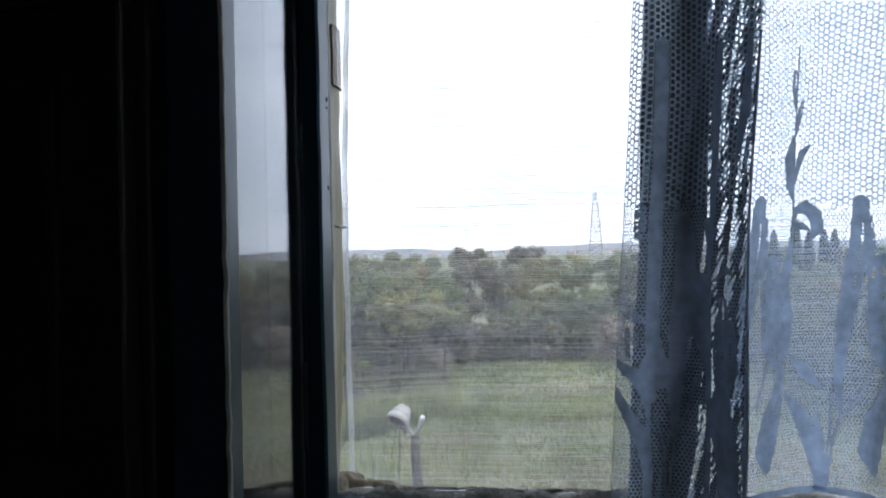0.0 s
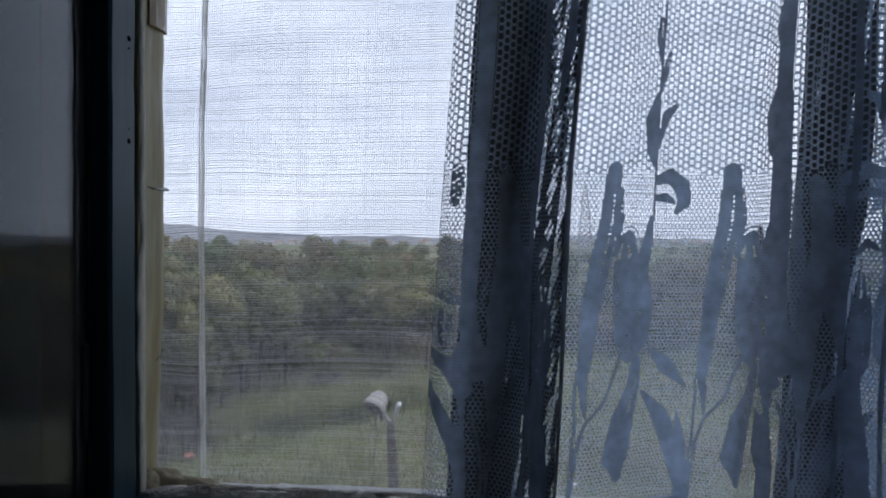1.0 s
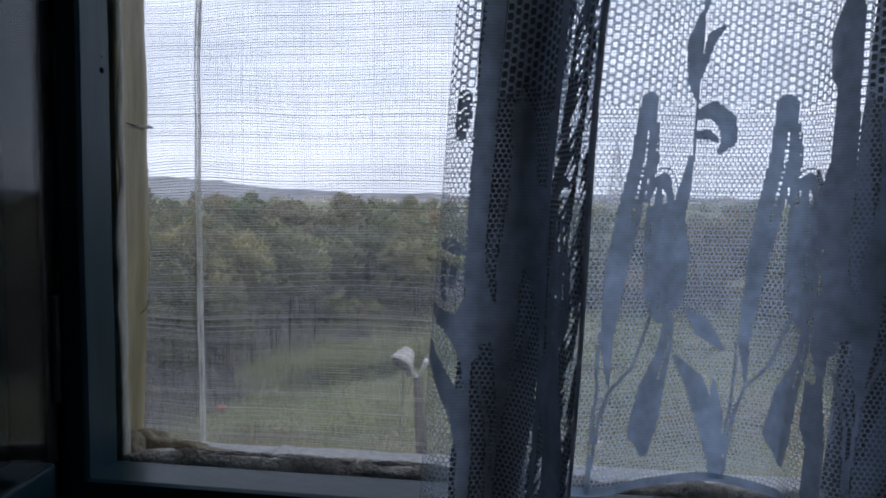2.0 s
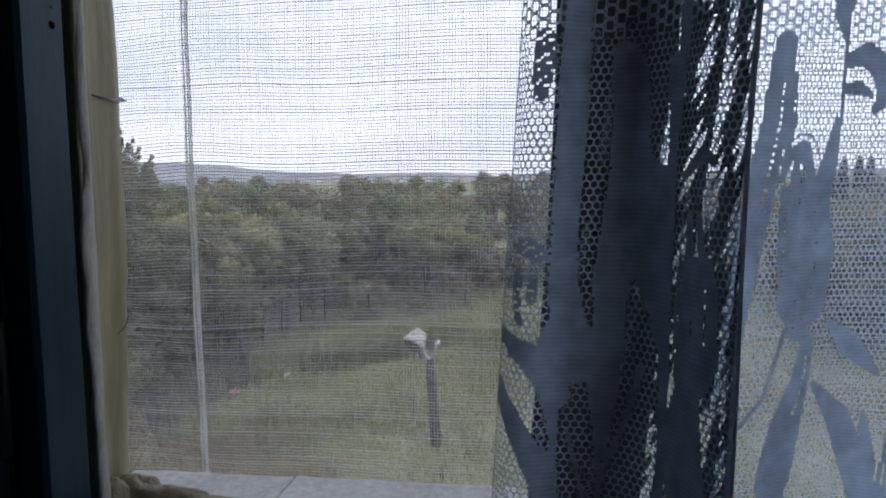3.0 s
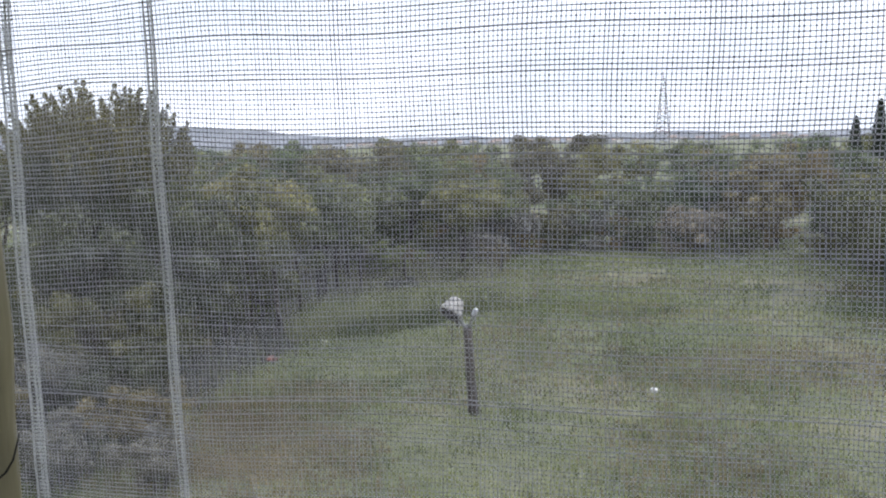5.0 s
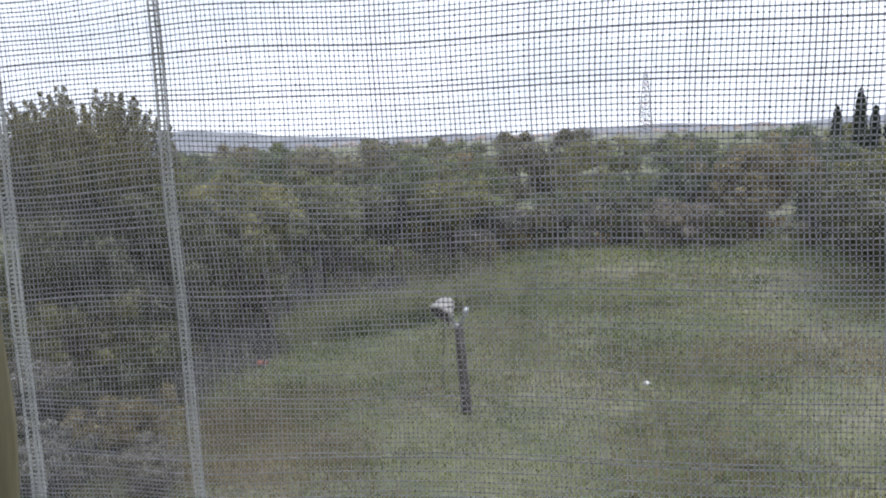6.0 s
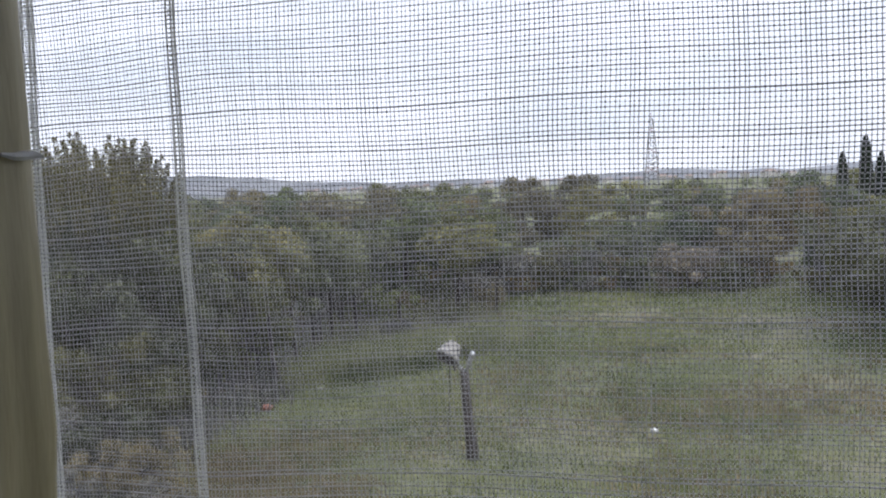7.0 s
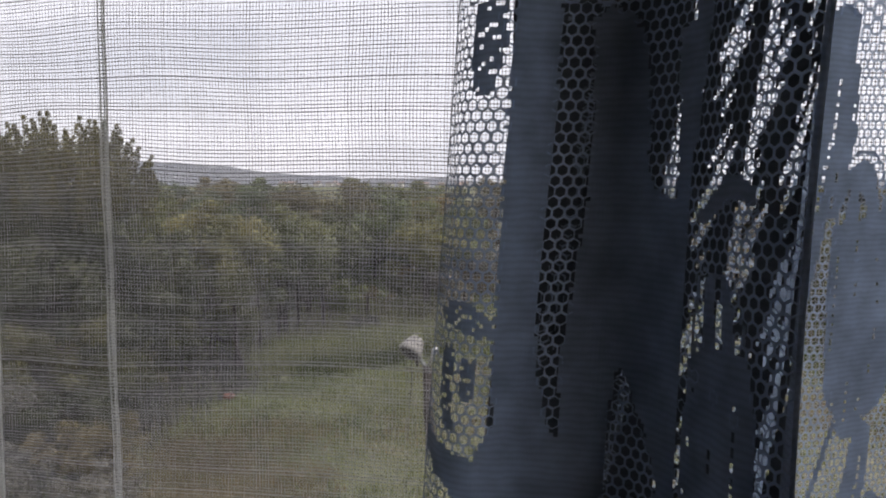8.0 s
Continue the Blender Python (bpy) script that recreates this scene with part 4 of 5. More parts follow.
def blades(count, region, height, spread, mat, name, label, lean=0.5, density=None, width=0.012):
    """Grass: upright tapering blades, three corners each, in small tufts."""
    x0, x1, y0, y1 = region
    tufts = []
    while len(tufts) < count:
        x, y = rng.uniform(x0, x1), rng.uniform(y0, y1)
        if density is None or rng.uniform() < density(x, y):
            tufts.append((x, y))
    vs = []
    for x, y in tufts:
        g = ground_height(x, y)
        for _ in range(5):
            ang = rng.uniform(0, 2 * math.pi)
            px, py = x + rng.normal(0, spread), y + rng.normal(0, spread)
            h = height * rng.uniform(0.5, 1.3)
            w = width * rng.uniform(0.6, 1.4)
            lx, ly = lean * h * math.cos(ang + 1.3) * rng.uniform(0, 1), lean * h * math.sin(ang + 1.3) * rng.uniform(0, 1)
            vs += [(px - w * math.cos(ang), py - w * math.sin(ang), g - 0.02), (px + w * math.cos(ang), py + w * math.sin(ang), g - 0.02), (px + lx, py + ly, g + h)]
    ob = raw(name, vs, np.arange(len(vs)).reshape(-1, 3), mat)
    return tagged(ob, label, "grass", kind="stuff")


def patch(x, y):
    return 0.5 + 0.9 * noise.noise(Vector((x * 0.35, y * 0.35, 5.0)))


blades(15000, (-10, 9, 5.5, 16), 0.07, 0.05, M_GRASS, "grass", "short green meadow grass", density=patch, width=0.010)
blades(9000, (-9, 12, 15, 26), 0.10, 0.10, M_GRASS, "far_grass", "green meadow grass farther off", density=patch, width=0.02)
blades(6500, (-9, 6, 6, 20), 0.09, 0.06, M_DRY, "dry_grass", "patches of dry straw-coloured grass", density=lambda x, y: max(0.0, 0.25 + 1.3 * noise.noise(Vector((x * 0.4, y * 0.4, 9.0)))))

blades(3600, (-4.9, -2.2, 6.6, 9.8), 0.045, 0.06, M_DRY, "worn_grass", "worn straw-coloured patch in the meadow", density=lambda x, y: max(0.0, 0.9 + 1.2 * noise.noise(Vector((x * 0.9, y * 0.9, 2.0))) - 0.5 * abs(x + 3.6)))


blades(900, (-5.0, 6.5, 7.0, 18.0), 0.15, 0.07, M_TUSSOCK, "tussocks", "darker rank tussocks in the meadow", 0.6, lambda x, y: max(0.0, 0.15 + 1.5 * noise.noise(Vector((x * 0.7, y * 0.7, 12.0)))), 0.012)


# ---- trees and shrubs ----
def leaf_cloud(centres, radii, per, size, flat=1.0, jitter=0.2):
    """Many small leaf quads scattered round clump centres."""
    vs = []
    for (cx, cy, cz), r in zip(centres, radii):
        d = rng.normal(size=(per, 3))
        d /= np.linalg.norm(d, axis=1, keepdims=True)
        rad = r * np.clip(rng.normal(0.9, jitter, (per, 1)), 0.1, 1.5)
        p = np.array([cx, cy, cz]) + d * rad * np.array([1, 1, flat])
        a = np.cross(d, rng.normal(size=(per, 3)))
        a /= np.linalg.norm(a, axis=1, keepdims=True)
        b = np.cross(d, a) + 0.35 * rng.normal(size=(per, 3))
        b /= np.linalg.norm(b, axis=1, keepdims=True)
        s = size * rng.uniform(0.6, 1.5, (per, 1))
        vs.append(np.stack([p - a * s, p + b * s * 0.55, p + a * s, p - b * s * 0.55], 1))
    v = np.concatenate(vs).reshape(-1, 3)
    return v, np.arange(len(v)).reshape(-1, 4)


def build_tree(name, height, width, leaf, mat, label, category="tree", trunk_share=0.22, clumps=46, per=95, group="", seed=0, stems=1, flat=0.8, lump=1.0):
    """A trunk with limbs and a ragged crown of leaf clumps, at the origin."""
    r = random.Random(seed)
    ob = thing(name, label, category, (0, 0, 0), group)
    bm = bmesh.new()
    tips = []
    for s in range(stems):
        a0 = r.uniform(0, 6.28)
        bx, by = (0.0, 0.0) if stems == 1 else (0.12 * width * math.cos(a0), 0.12 * width * math.sin(a0))
        top = Vector((bx * 2.2 + r.uniform(-0.1, 0.1) * width, by * 2.2 + r.uniform(-0.1, 0.1) * width, height * 0.72))
        pts = [Vector((bx, by, -0.1)), Vector((bx * 1.3, by * 1.3, height * 0.2)), Vector((bx, by, 0)).lerp(top, 0.6) + Vector((r.uniform(-.05, .05), r.uniform(-.05, .05), 0)) * width, top]
        rad = height * (0.022 if stems == 1 else 0.012)
        tube(bm, pts, [rad, rad * 0.8, rad * 0.5, rad * 0.15], 7)
        for k in range(7):
            t = r.uniform(0.25, 0.95)
            base = pts[1].lerp(pts[3], t)
            ang = r.uniform(0, 6.28)
            tip = base + Vector((math.cos(ang) * width * 0.36, math.sin(ang) * width * 0.36, height * r.uniform(0.05, 0.22)))
            tube(bm, [base, base.lerp(tip, 0.5) + Vector((0, 0, 0.03 * height)), tip], [rad * 0.4, rad * 0.25, rad * 0.08], 5)
            tips.append(tip)
    link = part("trunk", bm, M_BARK, ob)
    centres, radii = [], []
    for k in range(max(6, clumps // 5)):
        # a lobe of the crown: five clumps round its upper half
        z = r.uniform(trunk_share + 0.05, 0.80)
        reach = math.sin(math.pi * min(1, max(0.03, (z - trunk_share * 0.6) / (1.04 - trunk_share * 0.6))) ** 0.8) ** 0.7
        ang, q = r.uniform(0, 6.28), math.sqrt(r.uniform(0.05, 1))
        lobe = r.uniform(0.13, 0.20) * width * lump
        core = Vector((math.cos(ang) * q * reach * width * 0.40, math.sin(ang) * q * reach * width * 0.40, z * height))
        centres.append(tuple(core))
        radii.append(lobe * 0.72)
        for j in range(4):
            a2, e2 = r.uniform(0, 6.28), r.uniform(-0.25, 1.2)
            out = Vector((math.cos(a2) * math.cos(e2), math.sin(a2) * math.cos(e2), math.sin(e2))) * lobe * r.uniform(0.6, 0.95)
            centres.append(tuple(core + out))
            radii.append(lobe * r.uniform(0.38, 0.62))
    for tip in tips:
        centres.append(tuple(tip))
        radii.append(0.1 * width)
    v, f = leaf_cloud(centres, radii, per, leaf, flat, 0.2 / lump ** 2)
    link = raw("crown", v, f, mat, ob)
    return ob


def place(ob, x, y, turn, s, sz=None):
    return Matrix.Translation((x, y, ground_height(x, y) if abs(x) < 60 else GROUND)) @ Matrix.Rotation(turn, 4, "Z") @ Matrix.Diagonal((s, s, sz or s, 1))


r = random.Random(5)
# trees closing the meadow
kinds_t = [build_tree("tree", 3.75, 4.2, 0.048, M_LEAF[i % 3], ("broad olive-green tree in full leaf at the meadow's edge", "dense green tree at the meadow's edge", "rusty green autumn tree at the meadow's edge")[i % 3], group="trees round the meadow", seed=20 + i, trunk_share=0.06, clumps=52, per=420, lump=0.98) for i in range(6)]
first = set(range(6))
spots = []
for i in range(18):
    x = -15 + i * 1.75 + r.uniform(-0.5, 0.5)
    spots.append((x, 24.8 + 0.10 * (x - 4) + r.uniform(-0.8, 0.8), r.uniform(0.50, 0.95)))
for i in range(17):
    x = -20 + i * 2.5 + r.uniform(-0.7, 0.7)
    spots.append((x, 29.5 + r.uniform(-1.2, 1.2), r.uniform(0.62, 0.96)))
for i in range(15):
    x = -27 + i * 3.6 + r.uniform(-1, 1)
    spots.append((x, 36 + r.uniform(-2, 2), r.uniform(0.72, 0.95)))
for i in range(26):
    spots.append((-52 + 4.2 * i + r.uniform(-1.2, 1.2), 60 + r.uniform(-6, 8), r.uniform(0.96, 1.12)))
for x, y, s in ((-11.5, 19.5, 0.92), (-9.2, 20.2, 0.9), (-7.2, 20.6, 0.95), (-5.4, 21.3, 0.85), (-3.6, 22.0, 0.8), (-12.5, 17.2, 0.9), (-10.2, 17.6, 0.8), (-14.5, 15.5, 0.95)):
    spots.append((x, y, s))
for i, (x, y, s) in enumerate(spots):
    m = place(None, x, y, r.uniform(0, 6.28), s)
    if i in first:
        kinds_t[i].matrix_basis = m
    else:
        src = kinds_t[r.randrange(6)]
        c = copy_thing(src, m)
        c.matrix_basis = m

# taller trees with bare trunks behind the fence, and a dense dark group beside them
lean = build_tree("tree", 3.3, 2.5, 0.036, M_LEAF[0], "slim olive tree with a bare trunk behind the fence", group="slim trees", trunk_share=0.40, clumps=40, per=340, seed=44, lump=1.05)
spots = [(-5.6, 14.6, 0.95), (-6.6, 13.6, 1.0), (-6.0, 17.2, 0.98), (-5.9, 18.6, 0.95), (-6.2, 15.9, 1.05), (-3.4, 19.2, 1.0), (-7.4, 14.9, 1.1)]
for i, (x, y, s) in enumerate(spots):
    m = place(None, x, y, r.uniform(0, 6.28), s)
    (lean if i == 0 else copy_thing(lean, m)).matrix_basis = m
thick = build_tree("tree", 3.0, 2.6, 0.036, M_LEAF_DARK, "dense dark young tree beside the meadow", group="young trees", trunk_share=0.04, clumps=50, per=300, seed=47, stems=3, lump=1.05)
spots = [(-6.9, 11.3, 0.92), (-7.3, 12.7, 1.0), (-8.2, 9.4, 0.8), (-6.3, 12.5, 0.7), (-7.0, 9.9, 0.85), (-6.7, 8.4, 0.62)]
for i, (x, y, s) in enumerate(spots):
    m = place(None, x, y, r.uniform(0, 6.28), s)
    (thick if i == 0 else copy_thing(thick, m)).matrix_basis = m

# big dark tree near the house
big = build_tree("conifer_tree", 4.05, 3.0, 0.045, M_LEAF_DARK, "tall dark feathery tree close to the house", trunk_share=0.06, clumps=120, per=170, seed=91, flat=1.15)
fr = random.Random(17)
fc, fq = [], []
for k in range(190):
    fa, fd = fr.uniform(0, 6.28), math.sqrt(fr.uniform(0.01, 1)) * 1.30
    fh = 4.42 - 0.55 * fd ** 1.5 + fr.uniform(-0.45, 0.12)
    for s in range(5):
        out = fd * (1 + 0.02 * s) + 0.02 * s
        fc.append((math.cos(fa) * out, math.sin(fa) * out, fh - 0.40 + 0.10 * s))
        fq.append(0.115 - 0.022 * s)
v, f = leaf_cloud(fc, fq, 42, 0.022, 1.6)
raw("upper_fronds", v, f, M_LEAF_DARK, big)
big.matrix_basis = place(None, -7.72, 10.5, 0.4, 1.04)

# dark shrubs at the meadow's far side
dark = build_tree("shrub", 2.4, 2.8, 0.045, M_LEAF_DARK, "dense dark shrub at the meadow's side", "shrub", 0.02, 60, 300, "dark shrubs", 61, 3)
dark.matrix_basis = place(None, 7.0, 17.0, 0.0, 1.05)
for x, y, s in ((7.0, 15.1, 1.0), (7.1, 19.0, 1.1), (7.3, 21.2, 1.1), (8.8, 16.2, 1.15), (9.2, 18.8, 1.2), (8.6, 13.9, 1.0), (10.6, 15.2, 1.2)):
    copy_thing(dark, place(None, x, y, r.uniform(0, 6), s)).matrix_basis = place(None, x, y, r.uniform(0, 6), s)

# low brushwood beside the meadow
brush = [build_tree("bush", 1.3, 1.7, 0.028, (M_LEAF_DARK, M_TWIG, M_LEAF[2])[i], ("dark bramble bush in rough grass", "grey-brown bush of bare twigs", "brownish leafy bush in rough grass")[i], "bush", 0.02, 45, 200, "brushwood", 70 + i, 4) for i in range(3)]
spots = [(-5.9, 8.0, 0.75), (-6.9, 7.4, 0.9), (-5.0, 7.1, 0.6), (-6.3, 9.3, 0.9), (-5.4, 6.2, 0.6), (-6.8, 6.0, 0.8), (-7.6, 8.6, 0.9), (-4.3, 6.3, 0.5), (-6.7, 10.4, 0.8), (-7.4, 11.8, 0.9), (-7.3, 12.8, 0.8), (-7.8, 13.6, 1.0), (-7.3, 14.8, 0.9), (-8.6, 14.2, 1.2), (-7.4, 16.2, 1.1), (-9.0, 16.4, 1.3), (-6.1, 17.5, 1.0), (-8.8, 12.4, 1.1), (-10.4, 13.0, 1.4), (-10.8, 10.0, 1.4), (-9.6, 8.2, 1.2)]
spots += [(-4.4, 20.6, 0.7), (-3.3, 21.0, 0.8), (-4.9, 19.2, 0.5), (-3.4, 17.8, 0.45), (-4.1, 15.6, 0.45), (-2.9, 20.0, 0.6)]
spots += [(-6.2 + 0.85 * i + r.uniform(-0.4, 0.4), 22.6 + 0.06 * i + r.uniform(-1.1, 1.1), r.uniform(0.5, 1.25)) for i in range(17)]
for i, (x, y, s) in enumerate(spots):
    m = place(None, x, y, r.uniform(0, 6.28), s)
    if i < 3:
        brush[i].matrix_basis = m
    else:
        copy_thing(brush[i % 3], m).matrix_basis = m
pale = build_tree("bush", 1.3, 1.5, 0.032, M_LEAF_PALE, "pale yellow-green bush before the trees", "bush", 0.05, 40, 220, "pale bushes", 88, 3)
pale.matrix_basis = place(None, -4.97, 17.4, 0, 0.85)
for x, y, s in ((-7.15, 13.3, 1.1), (-6.75, 12.5, 0.8)):
    m = place(None, x, y, r.uniform(0, 6.28), s)
    copy_thing(pale, m).matrix_basis = m

# tall weeds
def bank(x):
    """The front line of the weeds across the meadow."""
    return 12.4 + 0.90 * (x + 4.43)


blades(1700, (-5.2, -1.6, 11.6, 16.5), 0.50, 0.12, M_WEED, "tall_weeds", "tall pale weeds gone to seed across the meadow", 0.45, lambda x, y: max(0.0, (0.75 + 0.9 * noise.noise(Vector((x * 1.1, y * 1.1, 1.0))) - 0.16 * max(0.0, x + 3.2)) * (0.15 < y - bank(x) < 1.5)), 0.014)
blades(420, (-4.4, -2.9, 11.6, 15.5), 0.26, 0.13, M_TUSSOCK, "bank_grass", "dark rank grass along the foot of the weeds", 0.7, lambda x, y: max(0.0, 1.0 - 2.6 * abs(y - bank(x))), 0.016)
def scrub(x, y):
    """Rough ground left of the mown meadow, up to the trees."""
    return max(0.0, (0.55 + 0.9 * noise.noise(Vector((x * 0.8, y * 0.8, 4.0)))) * (y > bank(x) + 0.8 and x < -2.0 - 0.12 * (y - 14)))


blades(1500, (-6.0, -2.0, 13.0, 22.5), 0.42, 0.15, M_TWIG, "scrub_stalks", "grey-brown dead stalks before the trees", 0.5, scrub, 0.014)
blades(1300, (-6.0, -2.0, 13.0, 22.5), 0.45, 0.15, M_WEED, "scrub_weeds", "pale weeds among dead stalks before the trees", 0.5, scrub, 0.013)
blades(300, (-5.0, -0.4, 8.6, 12.6), 0.30, 0.10, M_WEED, "seed_heads", "single dry weeds gone to seed in the meadow", 0.6, lambda x, y: max(0.0, 0.1 + 1.3 * noise.noise(Vector((x * 0.9, y * 0.9, 7.0)))), 0.008)
blades(900, (-9.0, -5.0, 6.0, 13.0), 0.40, 0.10, M_TWIG, "rank_grass", "rank dead grass among the bushes", 0.5, None, 0.012)

# ---- fence of thin stakes ----
fence = thing("fence", "old fence of thin dark stakes with wire before the trees", "fence", (-5.4, 13, GROUND))
stakes = [(-5.62, 12.2, 1.30), (-5.61, 13.25, 1.42), (-5.50, 14.05, 1.50), (-5.36, 14.70, 1.62), (-5.10, 15.60, 1.60), (-4.45, 16.9, 0.80), (-3.35, 18.6, 1.20), (-2.45, 19.4, 1.00), (-6.5, 11.9, 1.4)]
for x, y, h in stakes:
    bm = bmesh.new()
    g = ground_height(x, y)
    tube(bm, [(x, y, g - 0.1), (x + r.uniform(-.03, .03), y, g + h * 0.5), (x + r.uniform(-.06, .06), y, g + h)], [0.040, 0.036, 0.032], 8)
    under(part("stake", bm, M_POST, None), fence)
order = sorted(stakes, key=lambda q: q[1])
for h in (0.45, 0.85, 1.2):
    bm = bmesh.new()
    tube(bm, [(x, y, ground_height(x, y) + h + 0.02 * r.uniform(-1, 1)) for x, y, _ in order], 0.004, 4)
    under(part("wire", bm, M_RUST, None), fence)

bm = bmesh.new()
tube(bm, [(-5.66, 12.22, ground_height(-5.66, 12.2) + 0.75), (-5.36, 12.05, ground_height(-5.36, 12.05) - 0.05)], [0.030, 0.034], 8)
under(part("brace", bm, M_POST, None, "slanting stay against the end stake"), fence)
bm = bmesh.new()
near = order[1:5]
for (xa, ya, _), (xb, yb, _) in zip(near, near[1:]):
    for k in range(7):
        t0 = k / 7
        px, py = xa + (xb - xa) * t0, ya + (yb - ya) * t0
        g = ground_height(px, py)
        tube(bm, [(px, py, g + 0.05), (px, py, g + 1.35)], 0.006, 3)
    for k in range(10):
        h = 0.12 + k * 0.13
        tube(bm, [(xa, ya, ground_height(xa, ya) + h), (xb, yb, ground_height(xb, yb) + h)], 0.006, 3)
under(part("wire_mesh", bm, M_STEEL, None, "dull grey wire mesh"), fence)

# ---- post with a round lamp ----
lamp = thing("garden_lamp", "round weathered metal lamp on a leaning wooden post in grass", "garden lamp", (-1.45, 8.88, GROUND))
gz0 = ground_height(-1.45, 8.88)
bm = bmesh.new()
tube(bm, [(-1.415, 8.88, gz0 - 0.15), (-1.420, 8.88, gz0 + 0.18), (-1.450, 8.88, gz0 + 0.55), (-1.462, 8.88, gz0 + 0.85), (-1.475, 8.88, gz0 + 1.15)], [0.076, 0.072, 0.064, 0.060, 0.056], 10)
under(part("post", bm, M_POST, None, "grey weathered wooden post", smooth=True), lamp)
HX, HZ2 = -1.690, gz0 + 1.36
MOUTH = Vector((HX, 8.80, HZ2 - 0.04))
AXIS = Vector((0.10, 0.17, 0.19)).normalized()


def turned(name, profile, mat, label):
    """A round body about the lamp's tilted axis, from pairs (distance from the mouth, radius)."""
    bm = bmesh.new()
    q = AXIS.to_track_quat("Z", "Y")
    rings = [[bm.verts.new(MOUTH + q @ Vector((rad * math.cos(a), rad * math.sin(a), d))) for a in (math.tau * n / 32 for n in range(32))] for d, rad in profile]
    for lo, hi in zip(rings, rings[1:]):
        for n in range(32):
            bm.faces.new((lo[n], lo[(n + 1) % 32], hi[(n + 1) % 32], hi[n]))
    bm.faces.new(rings[-1])
    under(part(name, bm, mat, None, label, smooth=True), lamp)


turned("shell", ((0.006, 0.132), (0.0, 0.150), (0.035, 0.160), (0.075, 0.150), (0.082, 0.128), (0.120, 0.134), (0.155, 0.124), (0.162, 0.100), (0.200, 0.104), (0.232, 0.085), (0.240, 0.04)), M_SHELL, "pale stepped weathered hood")
turned("dish", ((0.004, 0.138), (0.022, 0.130), (0.040, 0.08)), M_RUST, "dark recessed mouth of the hood")
bm = bmesh.new()
tube(bm, [(HX + 0.10, 8.80, HZ2 - 0.10), (HX + 0.11, 8.79, HZ2 - 0.19)], [0.025, 0.018], 8)
under(part("spout", bm, M_RUST, None, "short dark pipe under the hood"), lamp)
bm = bmesh.new()
tube(bm, [(HX + 0.11, 8.84, HZ2 - 0.06), (-1.53, 8.87, gz0 + 1.19), (-1.480, 8.88, gz0 + 1.14)], [0.03, 0.028, 0.03], 8)
under(part("bracket", bm, M_STEEL, None), lamp)
bm = bmesh.new()
tube(bm, [(-1.47, 8.86, gz0 + 1.12), (-1.41, 8.84, gz0 + 1.24), (-1.360, 8.82, gz0 + 1.37), (-1.345, 8.82, gz0 + 1.41)], [0.020, 0.024, 0.040, 0.026], 10)
under(part("knob", bm, M_STEEL, None, "white fitting on the post's top", smooth=True), lamp)
bm = bmesh.new()
tube(bm, [(HX + 0.03, 8.84, HZ2 - 0.12), (HX + 0.02, 8.85, HZ2 - 0.45), (HX - 0.01, 8.86, HZ2 - 0.80), (HX - 0.03, 8.87, HZ2 - 1.15)], 0.007, 5)
under(part("cable", bm, M_CABLE, None, "thin dark hanging cable"), lamp)

# ---- small things lying about ----
def scrap(name, label, x, y, h, size, mat, category):
    bm = bmesh.new()
    made = bmesh.ops.create_icosphere(bm, subdivisions=3, radius=1.0)
    for v in made["verts"]:
        s = 1 + 0.35 * noise.noise(v.co * 1.7 + Vector((x * 7, y, 0)))
        v.co = Vector((v.co.x * size[0] * s, v.co.y * size[1] * s, v.co.z * size[2] * s))
    ob = part(name, bm, mat, smooth=True)
    ob.location = (x, y, ground_height(x, y) + h)
    return tagged(ob, label, category)


scrap("rag", "white plastic rag caught on a fence stake", -5.12, 12.1, 0.10, (0.07, 0.05, 0.13), M_WHITE, "rag")
scrap("bucket_lid", "faded red plastic lid lying in the grass", -5.05, 10.7, 0.05, (0.09, 0.08, 0.05), M_RED, "plastic lid")
for x, y in ((-4.6, 11.9), (-6.3, 12.2), (0.9, 10.0), (-5.6, 16.0)):
    scrap("pale_stone", "small pale stone in the grass", x, y, 0.03, (0.05, 0.04, 0.035), M_SILL, "stone")

# ---- cypresses ----
def build_cypress():
    ob = thing("cypress_tree", "slender dark cypress rising over the other trees", "cypress", (0, 0, 0), "cypresses")
    bm = bmesh.new()
    tube(bm, [(0, 0, -0.1), (0, 0, 3.0), (0.05, 0, 7.0)], [0.16, 0.12, 0.03], 8)
    part("trunk", bm, M_BARK, ob)
    q = random.Random(3)
    centres, radii = [], []
    for k in range(150):
        z = q.uniform(0.04, 1.0)
        w = 0.62 * (1 - z) ** 0.62 * min(1, z * 6 + 0.4)
        a = q.uniform(0, 6.28)
        centres.append((math.cos(a) * w * 0.75, math.sin(a) * w * 0.75, z * 7.6))
        radii.append(0.10 + 0.22 * w)
    v, f = leaf_cloud(centres, radii, 60, 0.09, 1.9)
    raw("crown", v, f, M_CYPRESS, ob)
    return ob


cyp = build_cypress()
cyp.matrix_basis = place(None, 15.1, 46.0, 0, 0.85, 0.69)
for x, y, s in ((13.95, 46.2, 0.575), (16.0, 46.4, 0.565), (16.7, 46.0, 0.57), (17.4, 46.3, 0.57)):
    m = place(None, x, y, r.uniform(0, 6), 0.8, s)
    copy_thing(cyp, m).matrix_basis = m

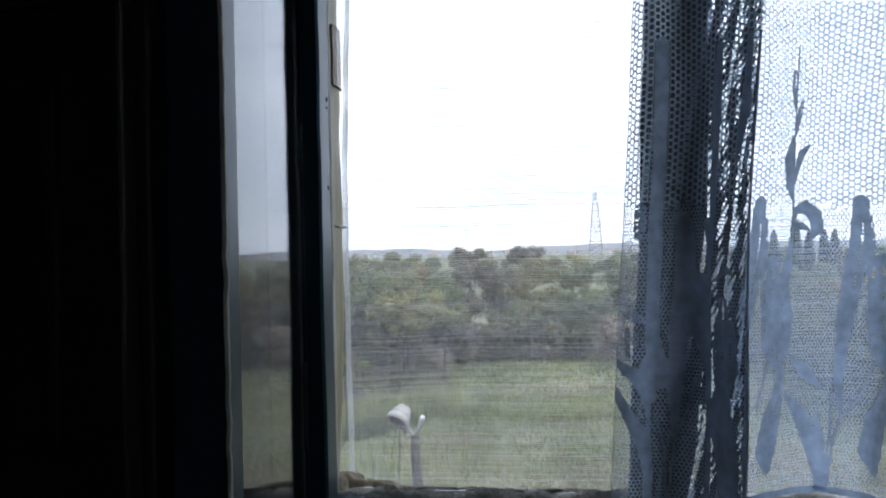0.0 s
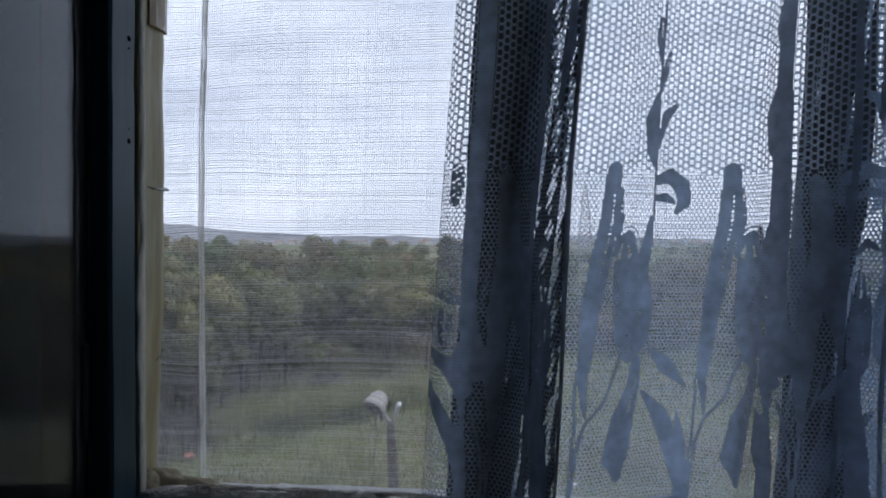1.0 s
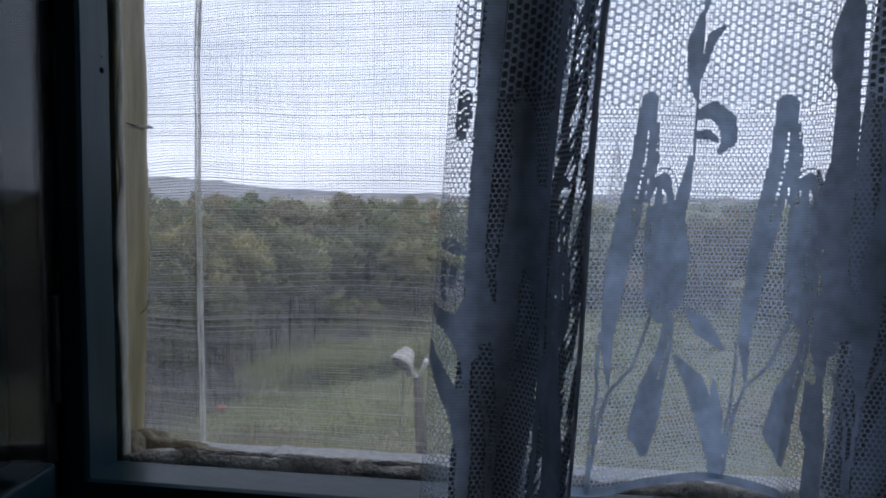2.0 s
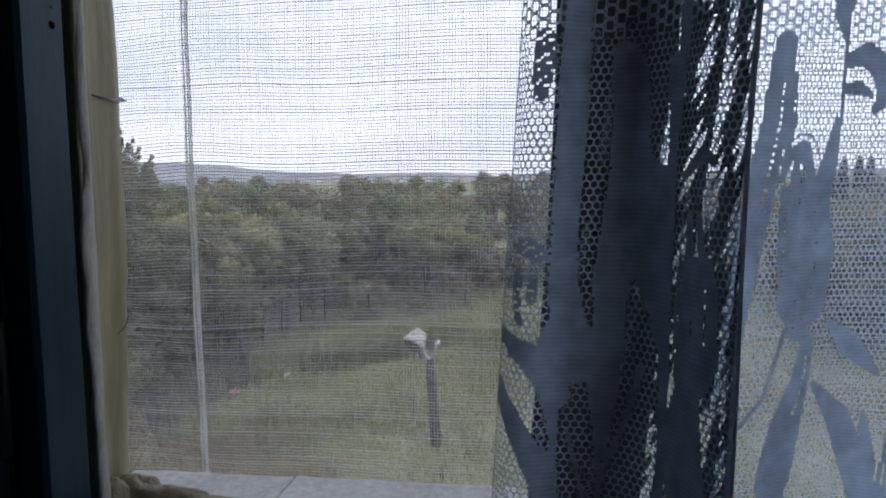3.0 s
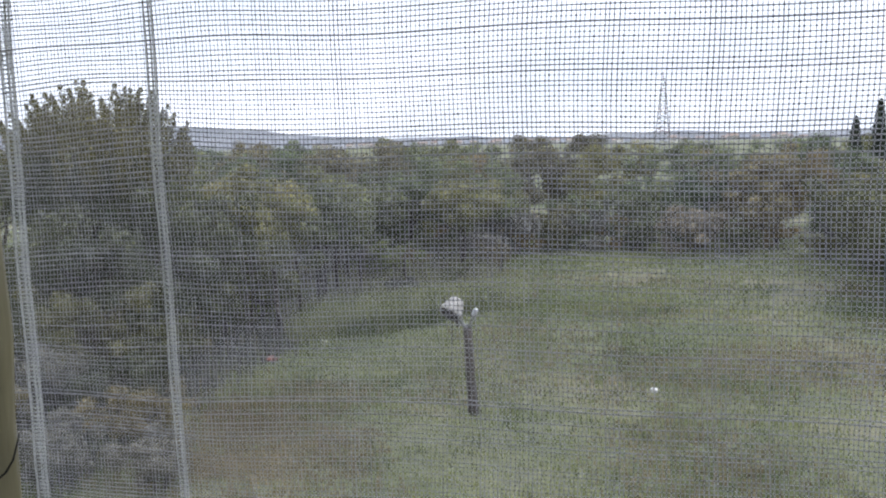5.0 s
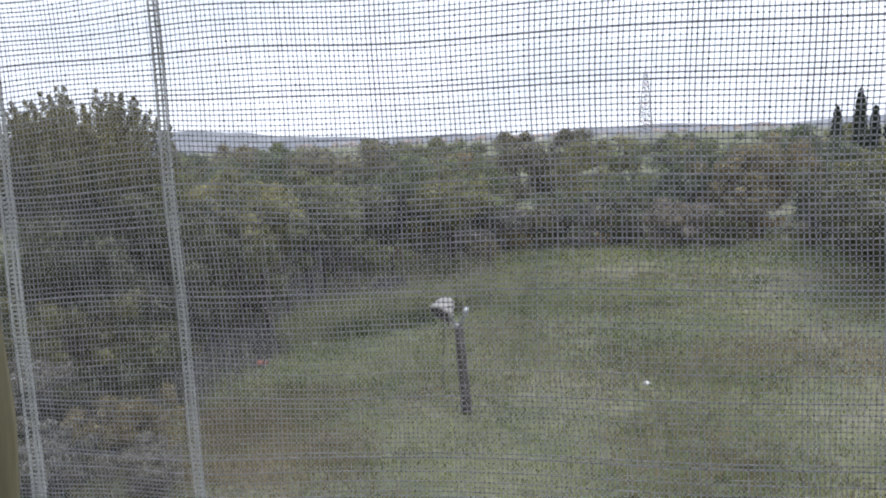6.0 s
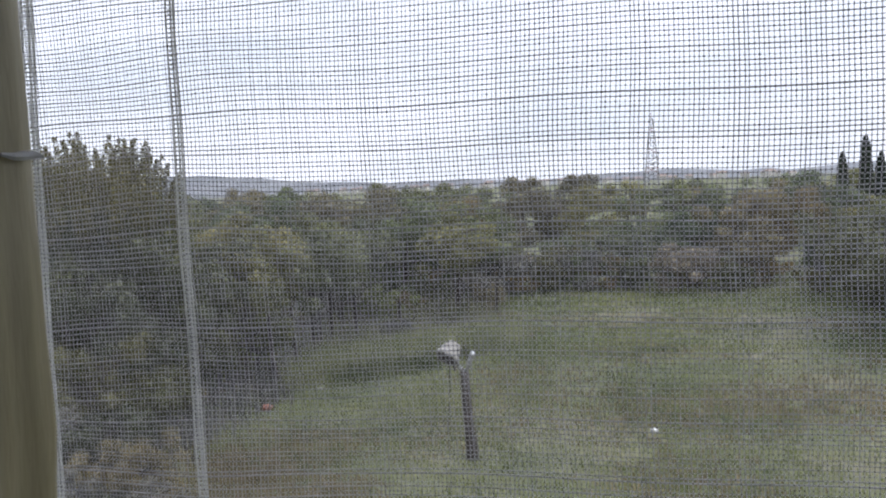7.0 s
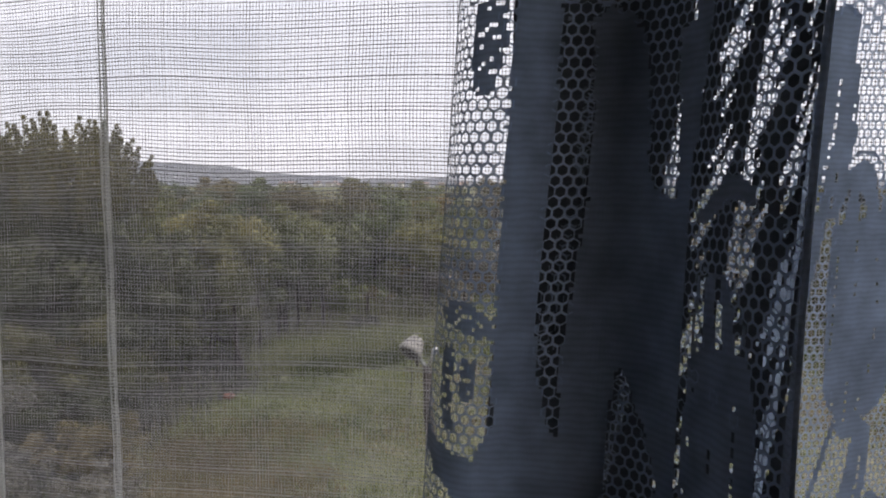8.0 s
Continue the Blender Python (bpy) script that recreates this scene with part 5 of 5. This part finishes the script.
# ---- far distance ----
def ridge(name, y, base, heights, mat, label, step=30.0):
    bm = bmesh.new()
    xs_r = np.arange(-1600, 1601, step)
    low = [bm.verts.new((x, y - 120, GROUND - 0.5)) for x in xs_r]
    top = [bm.verts.new((x, y, base + heights(x))) for x in xs_r]
    back = [bm.verts.new((x, y + 200, GROUND - 0.5)) for x in xs_r]
    for a, b in ((low, top), (top, back)):
        for i in range(len(xs_r) - 1):
            bm.faces.new((a[i], a[i + 1], b[i + 1], b[i]))
    return tagged(part(name, bm, mat, smooth=True), label, "hill", kind="structure")


ridge("backdrop_hill", 1100, GROUND, lambda x: min(40, max(11, 12 - 0.07 * (x + 300))) + 6 * noise.noise(Vector((x * 0.006, 0, 0))) + 4 * noise.noise(Vector((x * 0.024, 4, 0))), M_HILL_HAZE, "low wooded hill on the horizon, haze put into its colour")

town_house = thing("house", "tiny pale house in the hazy distance", "house", (0, 0, 0), "distant town")
bm = bmesh.new()
box(bm, -5, 5, -4, 4, 0, 6.0)
part("wall", bm, M_HOUSE, town_house)
bm = bmesh.new()
a = [bm.verts.new(p) for p in ((-5.4, -4.4, 6.02), (5.4, -4.4, 6.02), (5.4, 4.4, 6.02), (-5.4, 4.4, 6.02), (-5.4, 0, 8.6), (5.4, 0, 8.6))]
for q in ((0, 1, 5, 4), (2, 3, 4, 5), (1, 2, 5), (3, 0, 4), (3, 2, 1, 0)):
    bm.faces.new([a[i] for i in q])
part("roof", bm, M_ROOF, town_house)
for i in range(46):
    x = -330 + 12 * i + r.uniform(-6, 6)
    y = 800 + r.uniform(-60, 120)
    m = Matrix.Translation((x, y, GROUND + r.uniform(-0.5, 0.3))) @ Matrix.Rotation(r.uniform(-0.6, 0.6), 4, "Z") @ Matrix.Diagonal((r.uniform(0.5, 1.0), 0.8, r.uniform(0.5, 0.85), 1))
    if i == 0:
        town_house.matrix_basis = m
    else:
        copy_thing(town_house, m).matrix_basis = m

# ---- lattice mast ----
mast = thing("radio_mast", "tall thin lattice mast on the horizon, pale with reddish bands", "mast", (21.8, 300, GROUND))
MH, MW = 26.0, 2.3


def mast_pt(cx, cy, h):
    w = MW * (1 - h / MH) ** 0.8 + 0.42
    return Vector((21.8 + cx * w, 300 + cy * w, GROUND + h))


corners = ((-1, -1), (1, -1), (1, 1), (-1, 1))
for cx, cy in corners:
    bm = bmesh.new()
    tube(bm, [mast_pt(cx, cy, h) for h in np.linspace(0, MH, 12)], 0.11, 5)
    under(part("leg", bm, M_MAST, None), mast)
levels = np.linspace(0, MH - 0.3, 15)
for k, (h0, h1) in enumerate(zip(levels, levels[1:])):
    bm = bmesh.new()
    for (ax, ay), (bx, by) in zip(corners, corners[1:] + corners[:1]):
        tube(bm, [mast_pt(ax, ay, h0), mast_pt(bx, by, h1)], 0.07, 4)
        tube(bm, [mast_pt(bx, by, h0), mast_pt(ax, ay, h1)], 0.07, 4)
        tube(bm, [mast_pt(ax, ay, h1), mast_pt(bx, by, h1)], 0.07, 4)
    under(part("brace", bm, M_MAST_RED if k % 4 == 3 else M_MAST, None), mast)
bm = bmesh.new()
tube(bm, [(21.8, 300, GROUND + MH - 0.5), (21.8, 300, GROUND + MH + 2.2)], 0.12, 6)
under(part("antenna", bm, M_MAST_RED, None), mast)
